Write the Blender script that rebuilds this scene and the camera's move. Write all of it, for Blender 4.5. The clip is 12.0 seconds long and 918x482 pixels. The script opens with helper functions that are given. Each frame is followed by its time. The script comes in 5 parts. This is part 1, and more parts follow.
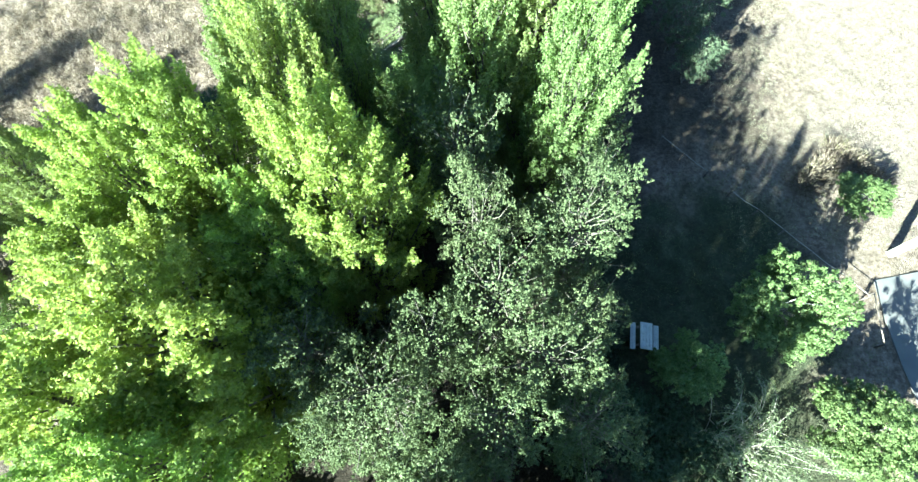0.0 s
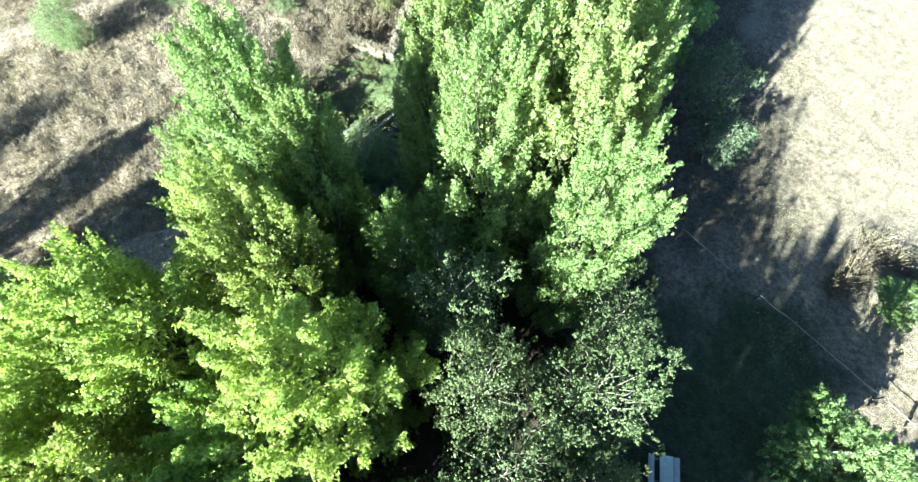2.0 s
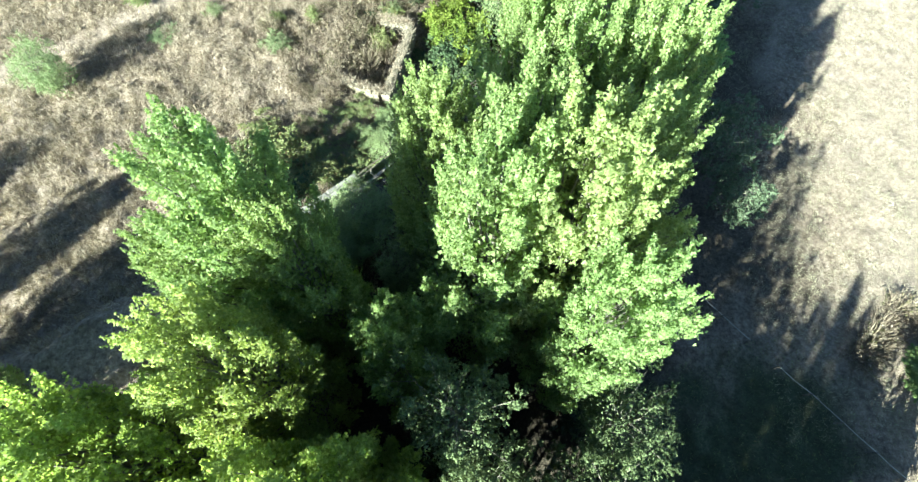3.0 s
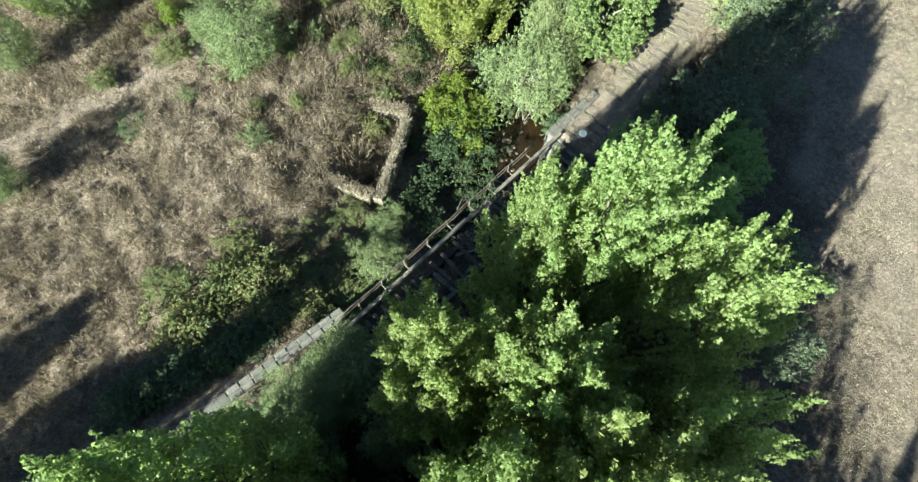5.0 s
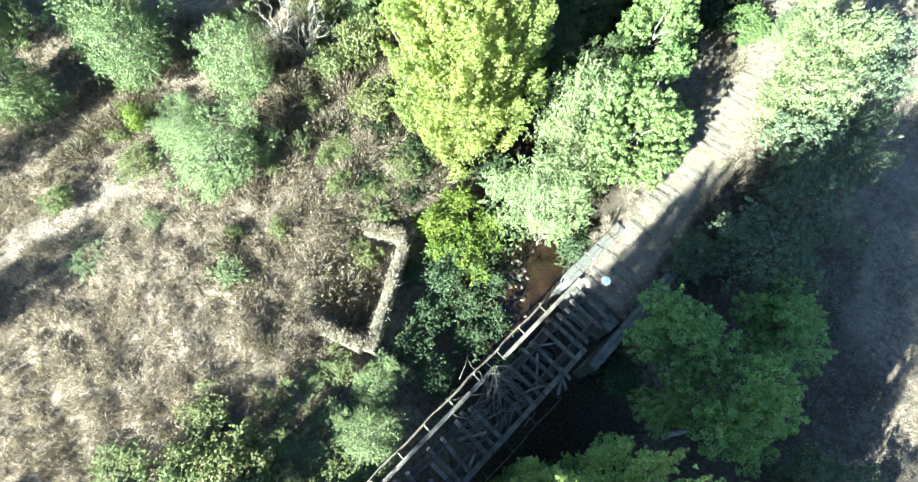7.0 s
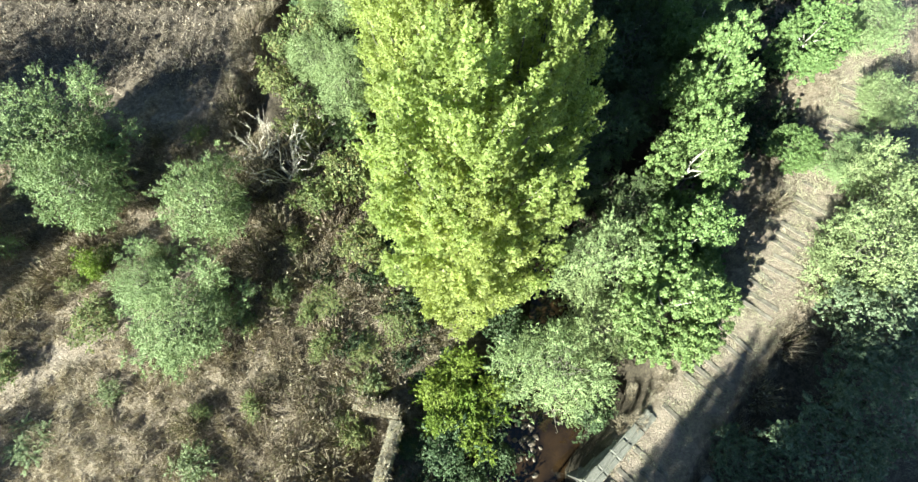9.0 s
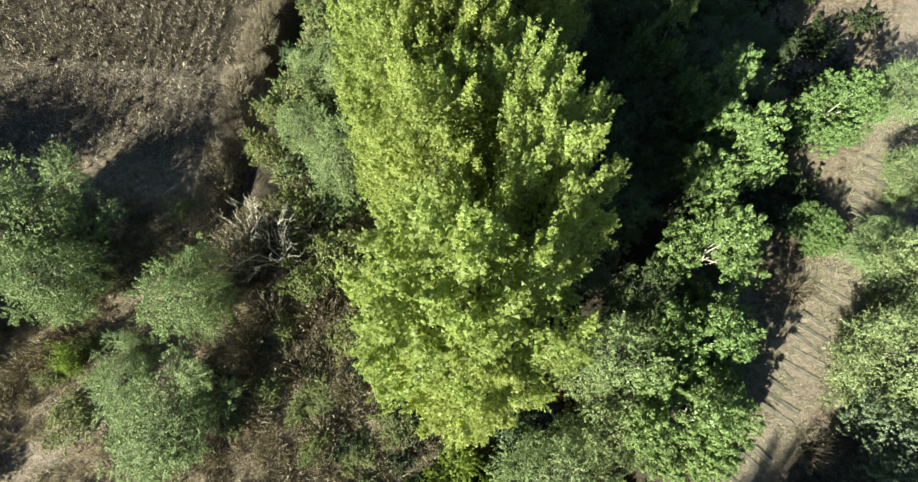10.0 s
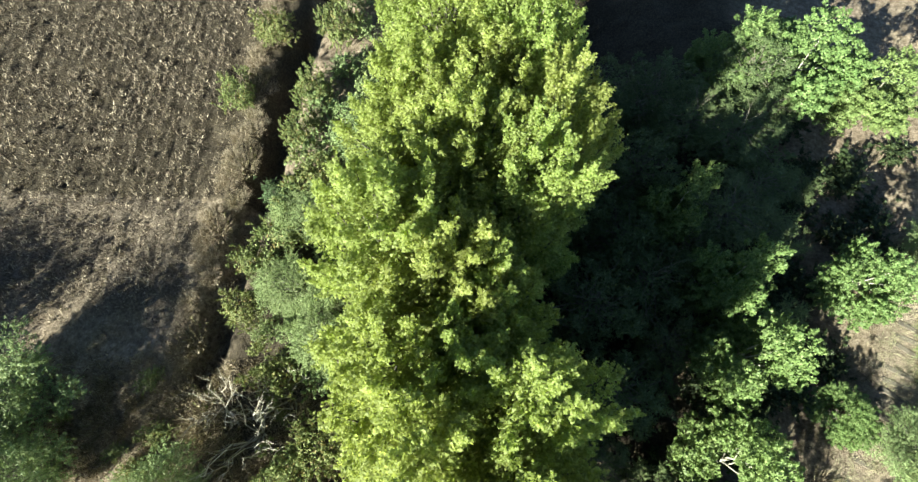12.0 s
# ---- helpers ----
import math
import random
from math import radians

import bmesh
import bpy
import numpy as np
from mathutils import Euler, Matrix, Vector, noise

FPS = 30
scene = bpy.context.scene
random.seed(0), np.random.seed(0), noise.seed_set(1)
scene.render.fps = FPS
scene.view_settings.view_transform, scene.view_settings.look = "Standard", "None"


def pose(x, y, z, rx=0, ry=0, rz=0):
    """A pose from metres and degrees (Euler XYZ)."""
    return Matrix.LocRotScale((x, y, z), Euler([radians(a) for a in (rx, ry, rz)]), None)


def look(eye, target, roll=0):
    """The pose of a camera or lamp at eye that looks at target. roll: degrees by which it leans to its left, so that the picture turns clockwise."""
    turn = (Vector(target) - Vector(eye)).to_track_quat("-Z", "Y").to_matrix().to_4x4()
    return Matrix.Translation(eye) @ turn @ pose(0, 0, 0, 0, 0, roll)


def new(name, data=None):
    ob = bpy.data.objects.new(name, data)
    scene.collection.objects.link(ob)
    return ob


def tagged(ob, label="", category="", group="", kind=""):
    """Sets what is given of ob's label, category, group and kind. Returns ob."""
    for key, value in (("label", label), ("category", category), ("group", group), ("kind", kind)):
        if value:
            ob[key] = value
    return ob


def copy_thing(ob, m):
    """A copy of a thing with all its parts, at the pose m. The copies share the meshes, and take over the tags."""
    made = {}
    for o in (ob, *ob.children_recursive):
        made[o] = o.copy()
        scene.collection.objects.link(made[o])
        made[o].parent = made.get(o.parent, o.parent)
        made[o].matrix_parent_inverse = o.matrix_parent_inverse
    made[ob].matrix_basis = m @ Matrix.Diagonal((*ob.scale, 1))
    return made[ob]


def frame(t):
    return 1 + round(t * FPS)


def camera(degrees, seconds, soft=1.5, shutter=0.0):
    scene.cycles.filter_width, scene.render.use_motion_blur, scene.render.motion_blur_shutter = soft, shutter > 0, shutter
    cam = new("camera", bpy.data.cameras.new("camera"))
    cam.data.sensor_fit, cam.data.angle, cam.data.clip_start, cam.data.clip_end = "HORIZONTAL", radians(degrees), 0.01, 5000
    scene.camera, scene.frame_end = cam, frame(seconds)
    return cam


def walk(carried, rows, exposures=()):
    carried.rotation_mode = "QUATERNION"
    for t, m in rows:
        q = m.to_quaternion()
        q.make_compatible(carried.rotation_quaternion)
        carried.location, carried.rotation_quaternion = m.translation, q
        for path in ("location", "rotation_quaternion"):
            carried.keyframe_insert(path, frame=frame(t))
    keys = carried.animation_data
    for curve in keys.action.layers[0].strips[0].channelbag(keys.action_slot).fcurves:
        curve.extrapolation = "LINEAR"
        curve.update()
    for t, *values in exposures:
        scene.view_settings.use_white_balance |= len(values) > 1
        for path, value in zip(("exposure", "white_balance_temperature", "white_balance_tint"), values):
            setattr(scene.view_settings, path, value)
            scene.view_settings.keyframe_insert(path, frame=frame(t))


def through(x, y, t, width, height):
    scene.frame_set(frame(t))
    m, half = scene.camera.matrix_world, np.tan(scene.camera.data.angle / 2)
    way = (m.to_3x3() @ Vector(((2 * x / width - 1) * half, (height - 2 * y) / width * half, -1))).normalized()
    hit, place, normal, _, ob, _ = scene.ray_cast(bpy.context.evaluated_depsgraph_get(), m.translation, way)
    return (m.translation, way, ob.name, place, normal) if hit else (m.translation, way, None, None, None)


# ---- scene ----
cam = camera(85.4, 12.0, soft=1.42)
PATH = [
    (0, (0.027, -0.05, 24.874), (0.029, 0.755, 23.044), -0.0),
    (0.5, (0.037, 1.526, 24.844), (0.039, 2.322, 23.009), 0.1),
    (1, (0.007, 3.178, 24.803), (0.012, 3.964, 22.964), 0.7),
    (1.5, (0.021, 4.808, 24.733), (0.024, 5.599, 22.896), 0.4),
    (2, (-0.02, 6.548, 24.659), (-0.014, 7.337, 22.821), 0.8),
    (2.5, (-0.013, 8.414, 24.578), (-0.008, 9.202, 22.74), 0.9),
    (3, (-0.01, 10.301, 24.482), (-0.004, 11.089, 22.644), 0.9),
    (3.2, (-0.011, 11.067, 24.455), (-0.005, 11.85, 22.615), 1.0),
    (4.8, (-0.08, 17.678, 24.185), (-0.075, 18.451, 22.34), 1.4),
    (5, (-0.119, 18.538, 24.189), (-0.112, 19.307, 22.343), 1.3),
    (5.5, (-0.128, 20.782, 24.042), (-0.125, 21.549, 22.195), 1.2),
    (6, (-0.216, 23.079, 23.964), (-0.212, 23.841, 22.115), 1.4),
    (6.5, (-0.277, 25.376, 23.887), (-0.274, 26.134, 22.037), 1.4),
    (7, (-0.33, 27.714, 23.78), (-0.33, 28.469, 21.928), 1.3),
    (7.2, (-0.362, 28.636, 23.754), (-0.364, 29.386, 21.9), 1.3),
    (8.8, (-0.372, 36.244, 23.485), (-0.396, 36.991, 21.63), -0.1),
    (9, (-0.369, 37.178, 23.46), (-0.395, 37.923, 21.604), -0.3),
    (9.5, (-0.343, 39.703, 23.4), (-0.376, 40.436, 21.539), -0.8),
    (10, (-0.399, 42.16, 23.737), (-0.431, 42.885, 21.873), -0.8),
    (10.5, (-0.443, 44.588, 24.305), (-0.475, 45.305, 22.438), -0.7),
    (11, (-0.441, 46.947, 24.723), (-0.473, 47.66, 22.855), -0.7),
    (11.5, (-0.421, 49.158, 24.792), (-0.455, 49.873, 22.925), -0.6),
    (12, (-0.419, 51.214, 24.774), (-0.455, 51.923, 22.904), -0.6),
]
EXPOSURES = [(0.0, 3.25, 5580, -14), (1.2, 3.06, 5700, -14), (2.0, 3.2, 5800, -14), (3.0, 3.05, 5950, -13), (5.0, 2.21, 6250, -8), (5.5, 2.43, 6250, -8), (7.0, 3.33, 5780, -9), (9.0, 2.65, 6380, -10), (9.5, 2.35, 6780, -10), (10.5, 1.82, 7080, -9), (11.0, 1.91, 7080, -9), (12.0, 2.41, 6880, -9)]
walk(cam, [(t, look(eye, target, roll)) for t, eye, target, roll in PATH], EXPOSURES)

# ---- sky, sun ----
SUN_ELEV, SHADOW_DIR = 24.8, 49.0      # degrees; shadows run this far round from +x towards +y
world = bpy.data.worlds.new("sky")
scene.world = world
world.use_nodes = True
wn, wl = world.node_tree.nodes, world.node_tree.links
sky = wn.new("ShaderNodeTexSky")
sky.sky_type, sky.sun_disc = "NISHITA", False
sky.sun_elevation = radians(SUN_ELEV)
sky.sun_rotation = radians(90 - SHADOW_DIR + 180)
sky.altitude, sky.air_density, sky.dust_density = 700, 0.5, 0.2
wl.new(sky.outputs[0], wn["Background"].inputs["Color"])
wn["Background"].inputs["Strength"].default_value = 0.05
sun = new("sun", bpy.data.lights.new("sun", "SUN"))
sun.data.energy, sun.data.angle, sun.data.color = 5.0, radians(0.55), (1.0, 0.95, 0.86)
ca, sa = math.cos(radians(SHADOW_DIR)), math.sin(radians(SHADOW_DIR))
ce, se = math.cos(radians(SUN_ELEV)), math.sin(radians(SUN_ELEV))
sun.matrix_world = look((-60 * ca * ce, -60 * sa * ce, 60 * se), (0, 0, 0))


# ---- materials ----
def material(name):
    m = bpy.data.materials.new(name)
    m.use_nodes = True
    return m, m.node_tree.nodes, m.node_tree.links, m.node_tree.nodes["Principled BSDF"]


def ramp(nodes, stops):
    r = nodes.new("ShaderNodeValToRGB")
    while len(r.color_ramp.elements) < len(stops):
        r.color_ramp.elements.new(0.5)
    for e, (p, c) in zip(r.color_ramp.elements, stops):
        e.position, e.color = p, (*c, 1)
    return r


def tex_noise(nodes, links, scale, detail=4, coord="Object", rough=0.6):
    tc = nodes.new("ShaderNodeTexCoord")
    n = nodes.new("ShaderNodeTexNoise")
    n.inputs["Scale"].default_value, n.inputs["Detail"].default_value = scale, detail
    n.inputs["Roughness"].default_value = rough
    links.new(tc.outputs[coord], n.inputs["Vector"])
    return n


def mix(nodes, links, a, b, fac, mode="MIX"):
    m = nodes.new("ShaderNodeMix")
    m.data_type, m.blend_type = "RGBA", mode
    for sock, v in ((m.inputs[6], a), (m.inputs[7], b)):
        if isinstance(v, tuple):
            sock.default_value = (*v, 1)
        else:
            links.new(v, sock)
    if isinstance(fac, float):
        m.inputs[0].default_value = fac
    else:
        links.new(fac, m.inputs[0])
    return m.outputs[2]


def add_bump(nodes, links, bsdf, height, strength, dist):
    b = nodes.new("ShaderNodeBump")
    b.inputs["Strength"].default_value, b.inputs["Distance"].default_value = strength, dist
    links.new(height, b.inputs["Height"])
    links.new(b.outputs[0], bsdf.inputs["Normal"])


def leaf_material(name, dark, mid, light, through=0.35, rough=0.45, odd=None, odd_from=0.93, glow=1.0):
    """Leaves: colour differs from leaf to leaf and in patches of the crown; light comes through."""
    m, n, l, b = material(name)
    geo, info = n.new("ShaderNodeNewGeometry"), n.new("ShaderNodeObjectInfo")
    stops = [(0.0, dark), (0.5, mid), (0.9, light)]
    if odd:
        stops += [(odd_from, light), (min(1.0, odd_from + 0.02), odd)]
    r = ramp(n, stops)
    l.new(geo.outputs["Random Per Island"], r.inputs[0])
    big = tex_noise(n, l, 0.55, 3)
    shift = n.new("ShaderNodeHueSaturation")
    l.new(r.outputs[0], shift.inputs["Color"])
    val = n.new("ShaderNodeMapRange")
    val.inputs[1].default_value, val.inputs[2].default_value = 0.3, 0.7
    val.inputs[3].default_value, val.inputs[4].default_value = 0.78, 1.22
    l.new(big.outputs[0], val.inputs[0])
    l.new(val.outputs[0], shift.inputs["Value"])
    hue = n.new("ShaderNodeMapRange")
    hue.inputs[3].default_value, hue.inputs[4].default_value = 0.488, 0.512
    l.new(info.outputs["Random"], hue.inputs[0])
    l.new(hue.outputs[0], shift.inputs["Hue"])
    l.new(shift.outputs[0], b.inputs["Base Color"])
    b.inputs["Roughness"].default_value = rough
    b.inputs["Specular IOR Level"].default_value = 0.22
    t = n.new("ShaderNodeBsdfTranslucent")
    warm = mix(n, l, shift.outputs[0], (glow, glow, glow * 0.72), 1.0, "MULTIPLY")
    l.new(warm, t.inputs["Color"])
    mx = n.new("ShaderNodeMixShader")
    mx.inputs[0].default_value = through
    l.new(b.outputs[0], mx.inputs[1])
    l.new(t.outputs[0], mx.inputs[2])
    l.new(mx.outputs[0], n["Material Output"].inputs["Surface"])
    return m


def rough_material(name, a, b_col, scale, rough=0.9, fine=30.0, bump=0.4, dist=0.02, metal=0.0, third=None):
    m, n, l, b = material(name)
    n1 = tex_noise(n, l, scale, 5)
    n2 = tex_noise(n, l, fine, 4)
    info = n.new("ShaderNodeObjectInfo")
    r = ramp(n, [(0.3, a), (0.55, b_col)] + ([(0.75, third)] if third else []))
    l.new(n1.outputs[0], r.inputs[0])
    f = ramp(n, [(0.3, (0.62, 0.62, 0.62)), (0.7, (1.25, 1.25, 1.25))])
    l.new(n2.outputs[0], f.inputs[0])
    c = mix(n, l, r.outputs[0], f.outputs[0], 0.9, "MULTIPLY")
    hs = n.new("ShaderNodeHueSaturation")
    mr = n.new("ShaderNodeMapRange")
    mr.inputs[3].default_value, mr.inputs[4].default_value = 0.75, 1.2
    l.new(info.outputs["Random"], mr.inputs[0])
    l.new(mr.outputs[0], hs.inputs["Value"])
    l.new(c, hs.inputs["Color"])
    l.new(hs.outputs[0], b.inputs["Base Color"])
    b.inputs["Roughness"].default_value, b.inputs["Metallic"].default_value = rough, metal
    add_bump(n, l, b, n2.outputs[0], bump, dist)
    return m


M_POP = leaf_material("poplar_leaves", (0.163, 0.218, 0.081), (0.217, 0.28, 0.108), (0.278, 0.339, 0.152), 0.56, 0.5, glow=1.35)
M_POPL = leaf_material("yellow_green_poplar_leaves", (0.193, 0.254, 0.068), (0.257, 0.328, 0.091), (0.321, 0.386, 0.135), 0.62, 0.5, glow=1.35)
M_POPY = leaf_material("yellowing_poplar_leaves", (0.208, 0.25, 0.078), (0.268, 0.318, 0.108), (0.328, 0.37, 0.151), 0.62, 0.5, glow=1.35)
M_ALDER = leaf_material("alder_leaves", (0.07, 0.096, 0.044), (0.104, 0.137, 0.063), (0.142, 0.178, 0.086), 0.28, 0.6)
M_WILLOW = leaf_material("willow_leaves", (0.144, 0.193, 0.085), (0.191, 0.244, 0.113), (0.248, 0.291, 0.149), 0.22, 0.5)
M_ROUND = leaf_material("dense_green_leaves", (0.155, 0.236, 0.078), (0.217, 0.316, 0.104), (0.302, 0.399, 0.144), 0.3, 0.5)
M_BRIGHT = leaf_material("light_green_leaves", (0.106, 0.162, 0.059), (0.149, 0.217, 0.079), (0.216, 0.281, 0.117), 0.4, 0.45)
M_SHRUB = leaf_material("shrub_leaves", (0.116, 0.146, 0.057), (0.164, 0.195, 0.081), (0.235, 0.253, 0.12), 0.3, 0.6, odd=(0.227, 0.173, 0.082), odd_from=0.8)
M_YSHRUB = leaf_material("yellow_green_leaves", (0.128, 0.184, 0.034), (0.166, 0.227, 0.044), (0.224, 0.28, 0.065), 0.38, 0.5)
M_DRY = leaf_material("dry_weeds", (0.077, 0.058, 0.044), (0.196, 0.158, 0.119), (0.364, 0.311, 0.245), 0.2, 0.9, odd=(0.112, 0.119, 0.042), odd_from=0.85)
M_STRAW = leaf_material("straw_grass", (0.165, 0.132, 0.102), (0.285, 0.235, 0.187), (0.40, 0.345, 0.285), 0.25, 0.9)
M_TRACKGRASS = leaf_material("bleached_track_grass", (0.19, 0.18, 0.125), (0.30, 0.285, 0.20), (0.42, 0.40, 0.29), 0.25, 0.9)
M_STUBBLE = leaf_material("field_stubble", (0.066, 0.053, 0.045), (0.175, 0.143, 0.115), (0.406, 0.357, 0.294), 0.15, 0.9)
# leaf colour taken almost to black so the shade under trees looks deep
M_UNDER_SHADE = leaf_material("undergrowth_leaves_shade", (0.01, 0.018, 0.008), (0.028, 0.043, 0.02), (0.066, 0.087, 0.038), 0.15, 0.5)
M_FROND = leaf_material("pale_frond_leaves", (0.133, 0.171, 0.085), (0.175, 0.217, 0.112), (0.238, 0.267, 0.158), 0.3, 0.5)
M_GREYASH = leaf_material("grey_ash_leaves", (0.081, 0.111, 0.064), (0.112, 0.147, 0.087), (0.167, 0.197, 0.125), 0.25, 0.5)
M_DARKBUSH = leaf_material("dark_bush_leaves", (0.035, 0.059, 0.026), (0.052, 0.084, 0.038), (0.101, 0.139, 0.074), 0.15, 0.6)
M_BARK = rough_material("grey_bark", (0.063, 0.055, 0.042), (0.154, 0.14, 0.115), 3.0, 0.9, 25, 0.5, 0.02)
M_PALEBARK = rough_material("pale_ash_bark", (0.16, 0.15, 0.13), (0.34, 0.32, 0.285), 3.0, 0.9, 25, 0.4, 0.01)
M_DEAD = rough_material("bleached_dead_wood", (0.235, 0.206, 0.176), (0.441, 0.402, 0.353), 5.0, 0.9, 40, 0.3, 0.01)
M_TWIG = rough_material("grey_dead_twigs", (0.075, 0.065, 0.055), (0.17, 0.15, 0.13), 5.0, 0.9, 40, 0.3, 0.01)
M_TIMBER = rough_material("weathered_grey_timber", (0.119, 0.101, 0.084), (0.252, 0.224, 0.189), 2.0, 0.85, 22, 0.5, 0.01)
M_SLEEPER = rough_material("old_sleeper_timber", (0.052, 0.043, 0.035), (0.147, 0.126, 0.108), 2.5, 0.9, 28, 0.6, 0.015, third=(0.238, 0.217, 0.193))
M_STEEL = rough_material("rusted_dark_steel", (0.025, 0.02, 0.018), (0.07, 0.049, 0.038), 2.0, 0.7, 30, 0.3, 0.006)
M_RUST = rough_material("pale_rusted_rail", (0.091, 0.07, 0.056), (0.21, 0.175, 0.147), 3.0, 0.6, 30, 0.3, 0.004)
M_STONE = rough_material("granite_blocks", (0.084, 0.081, 0.073), (0.175, 0.168, 0.15), 1.3, 0.9, 14, 0.7, 0.03, third=(0.126, 0.122, 0.084))
M_FIELDSTONE = rough_material("lichened_field_stone", (0.084, 0.071, 0.052), (0.189, 0.168, 0.13), 2.5, 0.95, 16, 0.7, 0.03, third=(0.21, 0.189, 0.091))
M_WETSTONE = rough_material("stream_stones", (0.042, 0.032, 0.024), (0.133, 0.105, 0.084), 1.5, 0.5, 12, 0.5, 0.02)
M_TABLE = rough_material("grey_painted_planks", (0.50, 0.50, 0.50), (0.68, 0.68, 0.68), 3.0, 0.7, 30, 0.3, 0.004)
M_WHITE = rough_material("white_painted_metal", (0.70, 0.70, 0.68), (0.82, 0.82, 0.80), 3.0, 0.5, 20, 0.1, 0.003)
M_LIME = rough_material("limewashed_masonry", (0.55, 0.53, 0.47), (0.74, 0.72, 0.66), 2.0, 0.9, 15, 0.4, 0.01)


def ground_material():
    m, n, l, b = material("dry_ground")
    at = n.new("ShaderNodeAttribute")
    at.attribute_name = "zone"
    sep = n.new("ShaderNodeSeparateColor")
    l.new(at.outputs["Color"], sep.inputs[0])
    big = tex_noise(n, l, 0.22, 4)
    mid_n = tex_noise(n, l, 2.4, 6, rough=0.75)
    fine = tex_noise(n, l, 9.0, 5, rough=0.75)
    straw = ramp(n, [(0.30, (0.111, 0.086, 0.07)), (0.45, (0.2, 0.162, 0.133)), (0.58, (0.282, 0.23, 0.193)), (0.72, (0.364, 0.31, 0.273))])
    l.new(mid_n.outputs[0], straw.inputs[0])
    weeds = ramp(n, [(0.38, (0.112, 0.087, 0.07)), (0.52, (0.196, 0.171, 0.126)), (0.66, (0.14, 0.14, 0.081))])
    l.new(big.outputs[0], weeds.inputs[0])
    base = mix(n, l, straw.outputs[0], weeds.outputs[0], 0.25)
    clump = tex_noise(n, l, 4.2, 4, rough=0.65)
    cr = ramp(n, [(0.38, (0.6, 0.55, 0.52)), (0.5, (0.95, 0.92, 0.9)), (0.62, (1.25, 1.22, 1.2))])
    l.new(clump.outputs[0], cr.inputs[0])
    base = mix(n, l, base, cr.outputs[0], 0.85, "MULTIPLY")
    path = ramp(n, [(0.3, (0.237, 0.19, 0.158)), (0.7, (0.334, 0.272, 0.231))])
    l.new(mid_n.outputs[0], path.inputs[0])
    c1 = mix(n, l, base, path.outputs[0], sep.outputs["Red"])
    soil = ramp(n, [(0.30, (0.049, 0.038, 0.032)), (0.5, (0.112, 0.091, 0.076)), (0.68, (0.196, 0.162, 0.136))])
    l.new(fine.outputs[0], soil.inputs[0])
    c2 = mix(n, l, c1, soil.outputs[0], sep.outputs["Green"])
    lawn = ramp(n, [(0.35, (0.038, 0.042, 0.025)), (0.52, (0.042, 0.059, 0.028)), (0.7, (0.084, 0.084, 0.049))])
    l.new(mid_n.outputs[0], lawn.inputs[0])
    c3 = mix(n, l, c2, lawn.outputs[0], sep.outputs["Blue"])
    # leaf litter, with shade put into its colour: near black under the trees
    litter_shade = ramp(n, [(0.3, (0.017, 0.014, 0.011)), (0.5, (0.035, 0.029, 0.022)), (0.7, (0.07, 0.057, 0.041))])
    l.new(fine.outputs[0], litter_shade.inputs[0])
    c4 = mix(n, l, c3, litter_shade.outputs[0], at.outputs["Alpha"])
    f = ramp(n, [(0.28, (0.5, 0.5, 0.5)), (0.5, (1.0, 1.0, 1.0)), (0.72, (1.35, 1.35, 1.35))])
    l.new(fine.outputs[0], f.inputs[0])
    c5 = mix(n, l, c4, f.outputs[0], 0.85, "MULTIPLY")
    l.new(c5, b.inputs["Base Color"])
    b.inputs["Roughness"].default_value = 0.95
    b.inputs["Specular IOR Level"].default_value = 0.15
    add_bump(n, l, b, fine.outputs[0], 1.0, 0.14)
    return m


def water_material():
    m, n, l, b = material("brown_stream_water")
    big = tex_noise(n, l, 0.7, 4)
    r = ramp(n, [(0.35, (0.006, 0.004, 0.003)), (0.65, (0.024, 0.014, 0.007))])
    l.new(big.outputs[0], r.inputs[0])
    l.new(r.outputs[0], b.inputs["Base Color"])
    b.inputs["Roughness"].default_value = 0.07
    rip = tex_noise(n, l, 6.0, 3)
    add_bump(n, l, b, rip.outputs[0], 0.06, 0.01)
    return m


def tarmac_material():
    m, n, l, b = material("worn_tarmac")
    n1, n2 = tex_noise(n, l, 0.8, 5), tex_noise(n, l, 40.0, 3)
    r = ramp(n, [(0.35, (0.07, 0.07, 0.07)), (0.65, (0.119, 0.115, 0.112))])
    l.new(n1.outputs[0], r.inputs[0])
    l.new(mix(n, l, r.outputs[0], n2.outputs["Color"], 0.12), b.inputs["Base Color"])
    b.inputs["Roughness"].default_value = 0.9
    add_bump(n, l, b, n2.outputs[0], 0.4, 0.01)
    return m


M_GROUND, M_WATER, M_TARMAC = ground_material(), water_material(), tarmac_material()

# ---- the lie of the land ----
STREAM = [(2.5, -80), (2.5, 5), (3.2, 15), (4.8, 23), (4.9, 28), (3.4, 32), (3.1, 36.0), (5.0, 39.5), (6.0, 47), (6.5, 60), (7, 140)]
TRACK_SW = [(-60, -14), (-24, 11), (-12.0, 18.3), (-6.0, 22.6)]
TRACK_NE = [(6.6, 34.9), (8.9, 37.6), (12.0, 41.4), (15.6, 45.9), (19.4, 51.6), (23, 58), (30, 72), (60, 130)]
DITCH = [(-10.6, 120), (-11.2, 78), (-12.0, 72), (-12.3, 65), (-13.2, 59), (-13.8, 53)]
